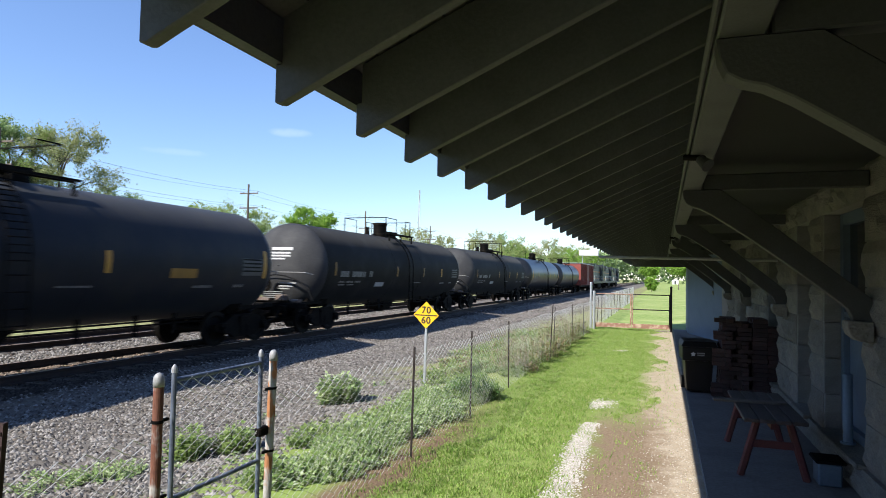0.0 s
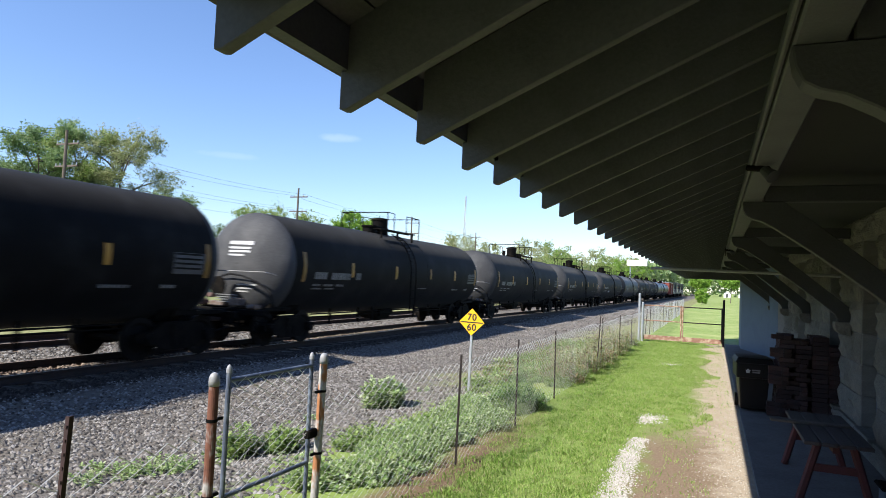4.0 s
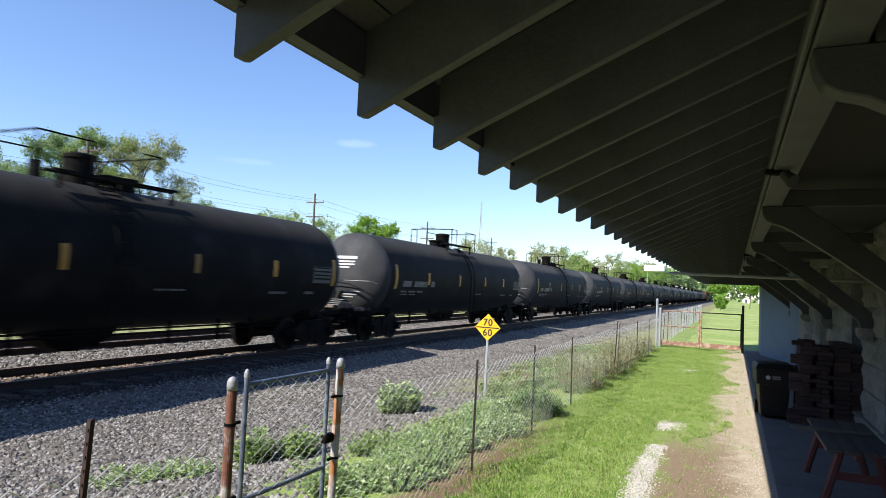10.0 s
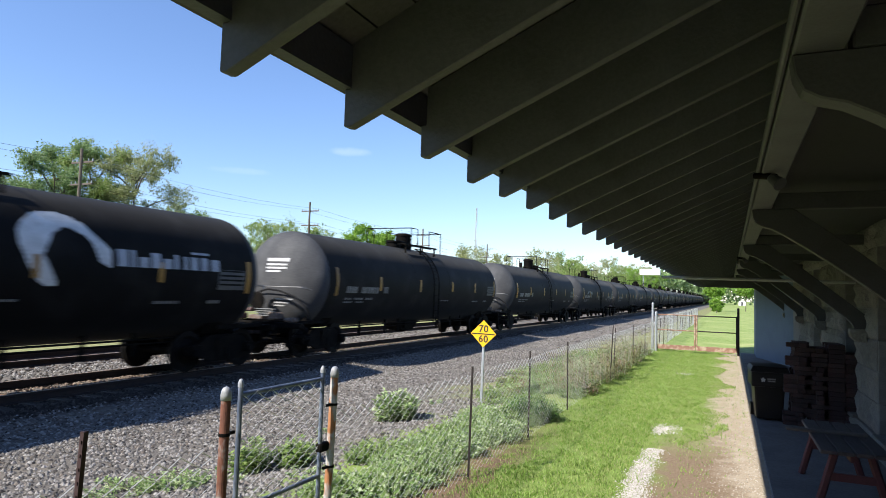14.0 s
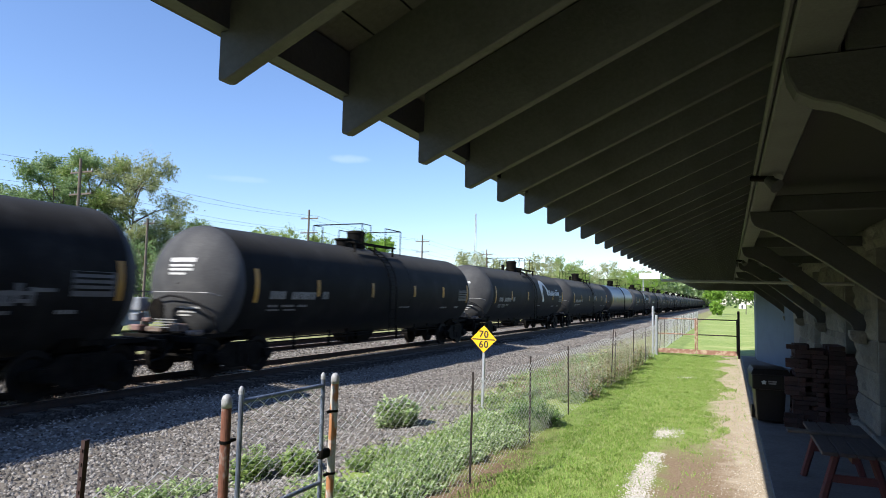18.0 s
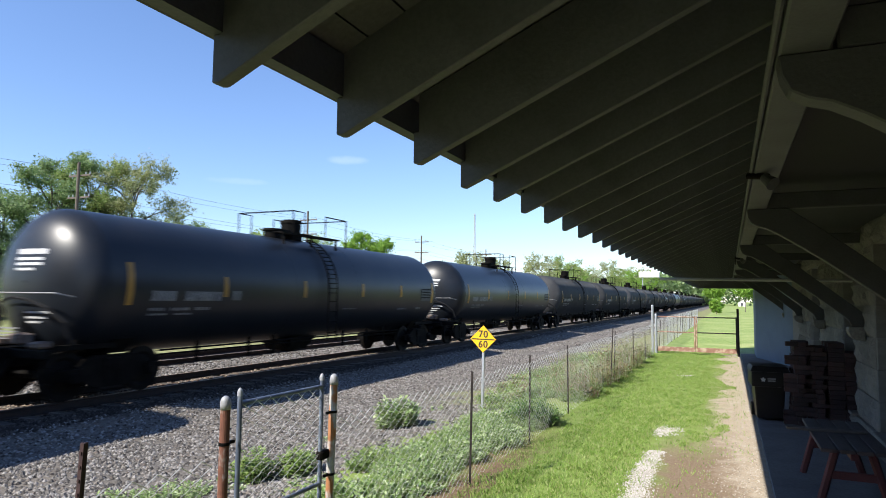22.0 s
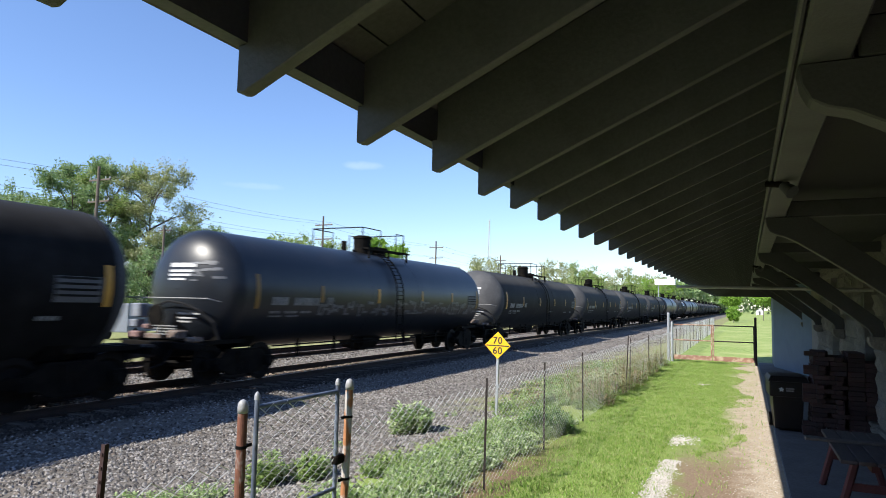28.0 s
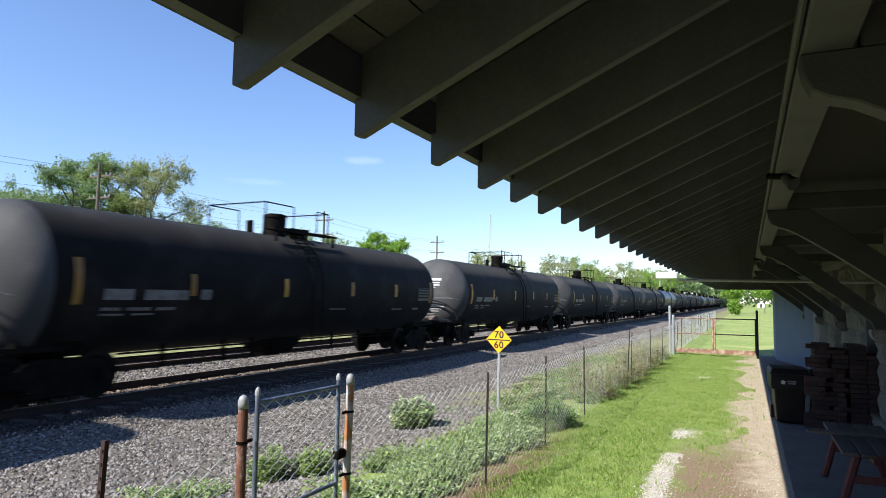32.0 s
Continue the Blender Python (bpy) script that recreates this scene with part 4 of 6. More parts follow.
def build_canopy():
    # roof boards, running along the eave
    bm = bmesh.new()
    x = TIP_X - 0.15
    ux = 1 / math.hypot(1, SLOPE)
    turn = Matrix.Rotation(-math.atan(SLOPE), 4, "Y")
    i = 0
    while x < 3.6:
        z = TIP_Z + DEEP + SLOPE * (x - TIP_X)
        box(bm, (x + 0.067 * ux, 10.5, z + 0.012 + 0.067 * SLOPE * ux), (0.128, 32, 0.022), turn)
        x += 0.134 * ux
    roof = tagged(part("canopy_ceiling", bm, M_DECK), "brown-grey board underside of the station canopy", "ceiling", kind="structure")
    bm = bmesh.new()
    x0, x1 = TIP_X - 0.165, 3.7
    prism(bm, [(x0, TIP_Z + DEEP + 0.032 + SLOPE * (x0 - TIP_X)), (x1, TIP_Z + DEEP + 0.032 + SLOPE * (x1 - TIP_X)), (x1, TIP_Z + DEEP + 0.06 + SLOPE * (x1 - TIP_X)), (x0, TIP_Z + DEEP + 0.06 + SLOPE * (x0 - TIP_X))], "y", -5.6, 26.6)
    tagged(part("roof", bm, M_SHINGLE), "grey asphalt roofing over the station canopy", "roof", kind="structure")
    bm = bmesh.new()
    prism(bm, [(TIP_X - 0.022, TIP_Z + 0.125), (TIP_X + 0.018, TIP_Z + 0.125), (TIP_X + 0.018, TIP_Z + DEEP), (TIP_X - 0.022, TIP_Z + DEEP - 0.015)], "y", -5.5, 26.5)
    tagged(part("trim", bm, M_WOOD_PAINT), "painted trim board along the eave", "trim", kind="structure")
    # rafters
    bm = bmesh.new()
    t = 0.019
    low = lambda x: TIP_Z + SLOPE * (x - TIP_X)
    prism(bm, [(TIP_X, low(TIP_X) + 0.012), (TIP_X + 0.02, low(TIP_X + 0.02)), (0.9, low(0.9)), (0.9, low(0.9) + DEEP), (TIP_X + 0.02, low(TIP_X + 0.02) + DEEP), (TIP_X + 0.02, TIP_Z + 0.124), (TIP_X, TIP_Z + 0.124)], "y", -t, t)
    soften(bm, 0.003)
    rafter = mesh_of("rafter", bm, M_WOOD_PAINT)
    rng = random.Random(2)
    ys = [1.084, 1.569, 2.016, 2.524, 2.934, 3.386, 3.89, 4.37]
    y = 0.597
    while y > -5.4:
        ys.append(y)
        y -= 0.49
    y = 4.90
    while y < 26.4:
        ys.append(y)
        y += 0.49
    shift = dict(zip(ys, (-0.01, -0.004, 0.03, 0.0, 0.004, 0.004, 0.0, 0.002)))
    for y in ys:
        ob = new("rafter", rafter)
        ob.matrix_basis = Matrix.Translation((shift.get(y, rng.uniform(-0.012, 0.012)), y, 0)) @ pose(0, 0, 0, 0, 0, rng.uniform(-0.3, 0.3))
        tagged(ob, "grey-green painted wooden rafter under the canopy", "rafter", "rafters of the canopy")
    # the long beam that carries them, with a conduit along it
    bm = bmesh.new()
    box(bm, (0.295, 10.5, 2.83), (0.155, 32, 0.2))
    soften(bm, 0.008)
    tagged(part("beam", bm, M_WOOD_PAINT), "long grey-green painted beam under the rafters", "beam", kind="structure")
    bm = bmesh.new()
    tube(bm, (0.20, -5, 2.75), (0.20, 26, 2.75), 0.012)
    tagged(part("conduit", bm, M_WOOD_PAINT), "thin painted conduit clipped along the beam", "conduit")
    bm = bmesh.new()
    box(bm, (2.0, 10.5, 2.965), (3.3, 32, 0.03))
    tagged(part("soffit_ceiling", bm, M_SOFFIT), "flat board ceiling between beam and wall, darkened for shade", "ceiling", kind="structure")
    # small floodlights clamped under the beam
    for y in (4.55, 13.2):
        lamp = thing("floodlight", Matrix.Translation((0.25, y, 2.73)), "small unlit painted floodlight clamped under the beam", "floodlight", "floodlights under the beam")
        bm = bmesh.new()
        tube(bm, (-0.07, 0.02, -0.004), (0.05, -0.06, -0.03), 0.02, 10)
        part("arm", bm, M_UNDER, lamp)
        bm = bmesh.new()
        tube(bm, (0.02, -0.05, -0.03), (0.07, -0.10, -0.085), 0.028, 14, 0.045)
        part("lamp_head", bm, M_WOOD_PAINT, lamp)
    bm = bmesh.new()
    pipe(bm, [(0.19, 13.4, 2.77), (0.185, 13.6, 2.68), (0.19, 13.9, 2.65), (0.20, 14.3, 2.72), (0.20, 14.8, 2.75)], 0.012)
    tagged(part("cable", bm, M_CABLE), "loose black cable drooping from the beam", "cable")
    # brackets
    bm = bmesh.new()
    lower = [(0.215, 2.73), (0.225, 2.66), (0.25, 2.605), (0.30, 2.575), (0.37, 2.555), (0.46, 2.505), (0.60, 2.41), (0.80, 2.27), (1.05, 2.08), (1.28, 1.90), (1.48, 1.735), (1.54, 1.68), (1.57, 1.62), (1.58, 1.58), (1.72, 1.58)]
    upper = [(1.72, 1.77), (1.60, 1.87), (1.30, 2.12), (1.05, 2.33), (0.83, 2.51), (0.66, 2.64), (0.54, 2.73)]
    prism(bm, lower + upper, "y", -0.055, 0.055)
    soften(bm, 0.006)
    bracket = mesh_of("bracket", bm, M_BRACKET)
    bm = bmesh.new()
    prism(bm, [(1.53, 1.58), (1.525, 1.52), (1.55, 1.455), (1.61, 1.41), (1.72, 1.40), (1.72, 1.58)], "y", -0.10, 0.10)
    soften(bm, 0.008)
    corbel = mesh_of("corbel", bm, M_STONE)
    bm = bmesh.new()
    box(bm, (1.05, 0, 2.80), (1.32, 0.10, 0.14))
    soften(bm, 0.008)
    arm = mesh_of("arm", bm, M_BRACKET)
    for i in range(-1, 6):
        b = thing("roof_bracket", Matrix.Translation((0, 2.40 + 3.94 * i, 0)), "curved grey-green wooden bracket between wall and beam", "bracket", "roof brackets")
        repeat("brace", bracket, b, Matrix())
        tagged(repeat("corbel", corbel, b, Matrix()), "rounded stone corbel")
        repeat("arm", arm, b, Matrix())
    bm = bmesh.new()
    tube(bm, (-0.97, 11.0, 2.262), (1.72, 11.0, 2.232), 0.024, 10)
    tagged(part("tie_rod", bm, M_ROD), "pale painted tie rod across the canopy", "tie rod")

    bm = bmesh.new()
    box(bm, (0.55, 26.55, 3.05), (3.2, 0.06, 1.3))
    tagged(part("end_boards", bm, M_DECK), "dark boards closing the far end of the canopy", "trim", kind="structure")


build_canopy()


def build_wall():
    x0 = 1.70
    wall = thing("wall_east", Matrix(), "rough pale stone station wall with deep window openings", "wall", kind="structure")
    openings = [(0.3, 1.9), (2.7, 4.0), (4.6, 5.9), (6.6, 8.2), (8.8, 9.7), (11.1, 12.2), (15.0, 16.4)]
    SILL, HEAD = 0.27, 2.66
    spans, y = [], -5.5
    for a, b in openings + [(26.0, 26.0)]:
        spans.append((y, a))
        y = b
    bm = bmesh.new()
    for a, b in spans:
        box(bm, (x0 + 0.27, (a + b) / 2, 1.5), (0.42, b - a, 3.0))
    for a, b in openings:
        box(bm, (x0 + 0.27, (a + b) / 2, SILL / 2), (0.42, b - a, SILL))
        box(bm, (x0 + 0.27, (a + b) / 2, (HEAD + 3.0) / 2), (0.42, b - a, 3.0 - HEAD))
    core = part("core", bm, M_MORTAR, wall)
    # rock-faced blocks
    rng = random.Random(9)
    faces = []
    for v in range(5):
        bm = bmesh.new()
        n, k = 5, 4
        front = [[None] * (n + 1) for _ in range(k + 1)]
        for j in range(k + 1):
            for i in range(n + 1):
                edge = i in (0, n) or j in (0, k)
                d = 0.015 if edge else 0.045 + rng.uniform(-0.02, 0.03)
                front[j][i] = bm.verts.new((-d, -0.5 + i / n, -0.5 + j / k))
        for j in range(k):
            for i in range(n):
                bm.faces.new((front[j][i], front[j + 1][i], front[j + 1][i + 1], front[j][i + 1]))
        rim = [front[0][i] for i in range(n + 1)] + [front[j][n] for j in range(1, k + 1)] + [front[k][i] for i in range(n - 1, -1, -1)] + [front[j][0] for j in range(k - 1, 0, -1)]
        back = [bm.verts.new((0.12, w.co.y, w.co.z)) for w in rim]
        for i in range(len(rim)):
            bm.faces.new((rim[i], rim[(i + 1) % len(rim)], back[(i + 1) % len(rim)], back[i]))
        bmesh.ops.recalc_face_normals(bm, faces=bm.faces[:])
        faces.append(mesh_of("stone", bm, M_STONE))

    def block(ya, yb, za, zb, x):
        ob = new("stone", rng.choice(faces))
        ob.parent = wall
        ob.matrix_basis = Matrix.Translation((x, (ya + yb) / 2, (za + zb) / 2)) @ Matrix.Diagonal((1, yb - ya - 0.012, zb - za - 0.012, 1))

    # courses: a plinth up to the sills, six courses beside the openings, one over them
    levels = [0.0, SILL] + [SILL + (HEAD - SILL) * k / 6 for k in range(1, 7)] + [3.0]
    for row, (za, zb) in enumerate(zip(levels, levels[1:])):
        for a, b in (spans if 1 <= row < 7 else [(-5.5, 19.0)]):
            y = a
            first = 0.30 if row % 2 else 0.62
            while y < min(b, 19.0) - 0.01:
                e = min(b, y + first)
                if b - e < 0.25:
                    e = b
                if e > 1.8:
                    block(y, e, za, zb, x0 + 0.06 - (0.03 if row == 0 else 0))
                first = 0.62
                y = e
    # dressed stone on the far reveal of each opening
    bm = bmesh.new()
    box(bm, (0, 0, 0), (0.27, 0.05, 1.0))
    soften(bm, 0.006)
    dressed = mesh_of("reveal_stone", bm, M_DRESSED)
    for a, b in openings:
        for za, zb in zip(levels[1:7], levels[2:8]):
            ob = new("reveal_stone", dressed)
            ob.parent = wall
            ob.matrix_basis = Matrix.Translation((x0 + 0.185 + rng.uniform(-0.004, 0.004), b - 0.02 + rng.uniform(-0.004, 0.004), (za + zb) / 2)) @ Matrix.Diagonal((1, 1, zb - za - 0.012, 1))
    # windows and a door in the openings
    for n, (a, b) in enumerate(openings):
        w, hh = b - a - 0.05, HEAD - SILL
        win = thing("window_%d" % (n + 1), Matrix.Translation((x0 + 0.26, (a + b) / 2 - 0.025, (HEAD + SILL) / 2)), "tall boarded station window in a blue-grey painted frame", "window", kind="structure")
        for dy, dz, sy, sz in ((-w / 2 + 0.06, 0, 0.12, hh), (w / 2 - 0.06, 0, 0.12, hh), (0, hh / 2 - 0.06, w - 0.24, 0.12), (0, -hh / 2 + 0.06, w - 0.24, 0.12), (0, 0.1, w - 0.24, 0.06)):
            bm = bmesh.new()
            box(bm, (0, dy, dz), (0.10, sy, sz))
            soften(bm, 0.006)
            part("window_frame", bm, M_BAY_DARK, win)
        bm = bmesh.new()
        box(bm, (0.03, 0, hh / 4), (0.02, w - 0.2, hh / 2 - 0.12))
        part("pane", bm, M_GLASS_DARK, win)
        bm = bmesh.new()
        box(bm, (0.025, 0, -hh / 4 + 0.03), (0.03, w - 0.22, hh / 2 - 0.12))
        part("lower_panel", bm, M_BAY_DARK, win, "blue-grey painted lower panel")
        bm = bmesh.new()
        box(bm, (-0.16, 0, -hh / 2 + 0.005), (0.28, w - 0.02, 0.05))
        soften(bm, 0.012)
        part("window_sill", bm, M_STONE, win)
    # blue standpipe in front of a recess
    pipe_ob = thing("standpipe", Matrix.Translation((1.80, 7.42, 0.29)), "short blue-painted upright pipe in a wall recess", "pipe")
    bm = bmesh.new()
    tube(bm, (0, 0, 0), (0, 0, 0.70), 0.045, 16)
    soften(bm, 0.006)
    part("pipe", bm, M_BAY, pipe_ob)
    bm = bmesh.new()
    tube(bm, (0, 0, 0.0), (0, 0, 0.03), 0.07, 16)
    part("flange", bm, M_BAY, pipe_ob)
    # low block with a dark tray beside the wall
    blk = thing("splash_block", Matrix.Translation((1.52, 6.95, 0.012)), "low blue-grey block with a dark tray on top by the wall", "splash block")
    bm = bmesh.new()
    box(bm, (0, 0, 0.105), (0.20, 0.24, 0.21))
    soften(bm, 0.015)
    part("block", bm, M_BAY_DARK, blk)
    bm = bmesh.new()
    box(bm, (0, 0, 0.228), (0.26, 0.30, 0.035))
    soften(bm, 0.012)
    part("tray", bm, M_UNDER, blk, "dark tray")
    # splayed bay
    bm = bmesh.new()
    prism(bm, [(2.1, 19.9), (1.9, 20.9), (0.885, 24.4), (0.885, 26.4), (2.1, 26.4)], "z", -0.02, 2.9)
    bay = tagged(part("wall_bay", bm, M_BAY), "pale blue board wall of a splayed station bay", "wall", kind="structure")
    # building behind: back wall closes the place
    bm = bmesh.new()
    box(bm, (5.6, 10, 2.2), (0.2, 32, 5))
    box(bm, (4.0, -5.6, 2.0), (3.6, 0.2, 4.4))
    tagged(part("wall_back", bm, M_MORTAR), "plain far wall of the station", "wall", kind="structure")


build_wall()


# ---- fence, gates ----
FX = -2.43


def chain_link(name, parent, y0, y1, z0, z1, pitch=0.075, r=0.002, x=FX):
    """Zigzag wires between two heights, woven into diamonds."""
    verts, faces = [], []
    rng = random.Random(3)
    n = max(2, int((z1 - z0) / (pitch * 0.5)))
    y, k = y0, 0
    while y < y1:
        prev = None
        for i in range(n + 2):
            top = i == n + 1
            z = z1 + 0.045 if top else z0 + (z1 - z0) * i / n
            dz = z + ground_z(x, y)
            side = 1 if (i + k) % 2 else -1
            yy = y + side * pitch * 0.5
            xx = x + side * 0.004 + 0.02 * math.sin(y * 0.9) + 0.015 * noise.noise((y * 0.7, z, 3))
            q = max(r, 0.0045) if i >= n - 1 else r
            ring = [(xx + q * math.cos(a), yy + q * math.sin(a), dz) for a in (0.5, 2.6, 4.7)]
            base = len(verts)
            verts.extend(ring)
            if prev is not None:
                for j in range(3):
                    faces.append((prev + j, prev + (j + 1) % 3, base + (j + 1) % 3, base + j))
            prev = base
        y += pitch
        k += 1
    me = bpy.data.meshes.new(name)
    me.from_pydata(verts, [], faces)
    me.materials.append(M_WIRE)
    ob = new(name, me)
    ob.parent = parent
    return ob


def t_post(y, h, x=FX, lean=(0, 0), name="fence_post"):
    paint = M_TPOST_RED if y < 3 else M_TPOST
    p = thing(name, Matrix.Translation((x, y, ground_z(x, y))) @ pose(0, 0, 0, lean[0], lean[1]), "dark rusty steel T-post of a chain-link fence", "fence post", "fence posts")
    bm = bmesh.new()
    prism(bm, [(-0.011, -0.004), (0.011, -0.004), (0.011, 0.004), (0.004, 0.006), (0.004, 0.022), (-0.004, 0.022), (-0.004, 0.006), (-0.011, 0.004)], "z", -0.2, h)
    part("stem", bm, paint, p)
    bm = bmesh.new()
    for i in range(int(h / 0.055)):
        box(bm, (0, -0.006, 0.05 + i * 0.055), (0.012, 0.006, 0.012))
    tagged(part("stud_strip", bm, paint, p), kind="stuff")


def build_fence():
    fence = thing("chain_link_fence", Matrix(), "sagging grey chain-link wire fence between lawn and tracks", "fence")
    chain_link("wire_mesh", fence, 3.78, 12.6, 0.02, 1.03, 0.07, 0.0018)
    chain_link("wire_mesh", fence, 12.67, 24.6, 0.02, 1.03, 0.085, 0.0013)
    chain_link("wire_mesh", fence, -0.6, 2.62, 0.02, 1.03, 0.07, 0.0022)
    chain_link("wire_mesh", fence, 25.0, 60.0, 0.02, 1.15, 0.12, 0.004)
    for y, h, lean in ((1.81, 1.30, (0, 3)), (6.27, 1.16, (0.5, 1)), (8.43, 1.16, (-1, 0)), (10.7, 1.13, (2, 0)), (14.9, 1.28, (-4, 2)), (15.4, 1.2, (-9, 0)), (18.7, 1.14, (1, 0)), (21.5, 1.1, (0, 0))):
        t_post(y, h, FX, lean)
    for i in range(14):
        t_post(26 + 1.9 * i, 1.15 + 0.08 * math.sin(i * 2.1), FX, (6 * math.sin(i * 1.7), 3 * math.cos(i)))
    # terminal posts of the walk gate
    for y, h in ((2.69, 1.36), (3.68, 1.37)):
        p = thing("gate_post", Matrix.Translation((FX, y, ground_z(FX, y))) @ pose(0, 0, 0, 0, 1.2 if y > 3 else 0), "peeling rusty steel gate post with a grey domed cap", "gate post", "gate posts")
        bm = bmesh.new()
        tube(bm, (0, 0, -0.2), (0, 0, h - 0.05), 0.0265, 18)
        part("post", bm, M_RUST_POST if y < 3 else M_PALE_POST, p)
        bm = bmesh.new()
        lathe(bm, [(h - 0.052, 0.0285), (h - 0.024, 0.0295), (h - 0.006, 0.028), (h + 0.006, 0.0235), (h + 0.014, 0.017), (h + 0.019, 0.009), (h + 0.021, 0.003)], 18, "z")
        part("cap", bm, M_CAP, p, "grey domed cap", True)
        for z in (h - 0.24, 0.72, 0.3):
            bm = bmesh.new()
            tube(bm, (0, 0, z), (0, 0, z + 0.016), 0.0305, 18)
            box(bm, (0, 0.05 if y < 3 else -0.05, z + 0.008), (0.014, 0.05, 0.016))
            part("hinge", bm, M_UNDER, p)
    gate = thing("walk_gate", Matrix.Translation((FX, 0, 0)), "blue-grey tube gate with chain-link infill, closed", "gate")
    ya, yb, z0, z1 = 2.80, 3.58, 0.12, 1.33
    for y in (ya, yb):
        bm = bmesh.new()
        tube(bm, (0, y, z0), (0, y, z1 + 0.04), 0.014, 12)
        part("upright", bm, M_GATE_BLUE, gate)
        bm = bmesh.new()
        lathe(bm, [(z1 + 0.02, 0.017), (z1 + 0.042, 0.017), (z1 + 0.054, 0.013), (z1 + 0.062, 0.008), (z1 + 0.066, 0.002)], 12, "z")
        bmesh.ops.translate(bm, verts=bm.verts[:], vec=(0, y, 0))
        part("cap", bm, M_CAP, gate)
    for z in (z1 - 0.02, 0.68, z0 + 0.03):
        bm = bmesh.new()
        tube(bm, (0, ya, z), (0, yb, z), 0.0135, 12)
        part("rail", bm, M_GATE_BLUE, gate)
    wire = chain_link("wire_mesh", gate, ya + 0.03, yb, z0, z1 - 0.06, 0.062, 0.0023, 0.0)
    tagged(wire, kind="stuff")
    bm = bmesh.new()
    box(bm, (0, yb + 0.03, 0.86), (0.05, 0.10, 0.06))
    soften(bm, 0.01)
    part("latch", bm, M_UNDER, gate)
    # far double gate
    gy = 24.66
    g = thing("yard_gate", Matrix.Translation((0, gy, 0)), "rust-brown tube double gate across the lawn", "gate")
    for xa, xb in ((-2.42, -1.08), (-1.02, 0.28)):
        dark = M_RUST_GATE if xa < -2 else M_TPOST
        for x in (xa, xb):
            bm = bmesh.new()
            tube(bm, (x, 0, 0.1), (x, 0, 1.36), 0.026, 10)
            part("upright", bm, dark if x > 0 else M_RUST_GATE, g)
        for z in (1.33, 0.78):
            bm = bmesh.new()
            tube(bm, (xa, 0, z), (xb, 0, z), 0.02, 10)
            part("rail", bm, dark, g)
        bm = bmesh.new()
        box(bm, ((xa + xb) / 2, 0, 0.17), (xb - xa, 0.05, 0.16))
        part("bottom_board", bm, M_RUST_GATE, g, "rust-red bottom board")
    for x, h, mat, name in ((-2.52, 1.72, M_GALV, "pale galvanised steel fence post beside the gate"), (0.33, 1.62, M_TPOST, "black steel post beside the gate"), (-2.40, 1.4, M_GALV, "short pale galvanised steel gate post")):
        p = thing("gate_post", Matrix.Translation((x, gy - 0.05, 0)), name, "gate post", "posts of the yard gate")
        bm = bmesh.new()
        tube(bm, (0, 0, -0.1), (0, 0, h), 0.045 if mat is M_GALV else 0.04, 14)
        part("post", bm, mat, p)
        bm = bmesh.new()
        lathe(bm, [(h, 0.05), (h + 0.02, 0.045), (h + 0.04, 0.01)], 12, "z")
        part("cap", bm, mat, p)


build_fence()


# ---- speed sign ----
def build_sign():
    s = thing("speed_sign", Matrix.Translation((-4.42, 11.93, ground_z(-4.4, 11.9))) @ pose(0, 0, 0, 0, 0.8, 0), "yellow diamond speed sign reading 70 over 60 on a post", "sign")
    zc = 1.107 - ground_z(-4.4, 11.9)
    bm = bmesh.new()
    prism(bm, [(-0.022, -0.01), (0.022, -0.01), (0.022, 0.03), (0.014, 0.03), (0.014, -0.002), (-0.014, -0.002), (-0.014, 0.03), (-0.022, 0.03)], "z", -0.2, zc + 0.2)
    part("post", bm, M_GALV, s, "galvanised channel post")
    bm = bmesh.new()
    q = 0.268
    prism(bm, [(q, zc), (0, zc + q), (-q, zc), (0, zc - q)], "y", -0.022, -0.014)
    face = part("plate", bm, M_SIGN, s, "yellow diamond plate")
    bm = bmesh.new()
    box(bm, (0, -0.0235, zc - 0.005), (0.48, 0.003, 0.022))
    part("dividing_line", bm, M_SIGN_BLACK, face)
    for txt, x, z in (("7", -0.052, zc + 0.035), ("0", 0.052, zc + 0.035), ("6", -0.052, zc - 0.165), ("0", 0.052, zc - 0.165)):
        cu = bpy.data.curves.new("digit", "FONT")
        cu.body, cu.size, cu.extrude, cu.align_x, cu.offset = txt, 0.19, 0.0015, "CENTER", 0.004
        ob = new("digit", cu)
        dg = bpy.context.evaluated_depsgraph_get()
        me = bpy.data.meshes.new_from_object(ob.evaluated_get(dg))
        bpy.data.objects.remove(ob)
        me.materials.clear()
        me.materials.append(M_SIGN_BLACK)
        d = new("digit", me)
        d.parent = face
        d.matrix_basis = Matrix.Translation((x, -0.0245, z)) @ pose(0, 0, 0, 90)


build_sign()


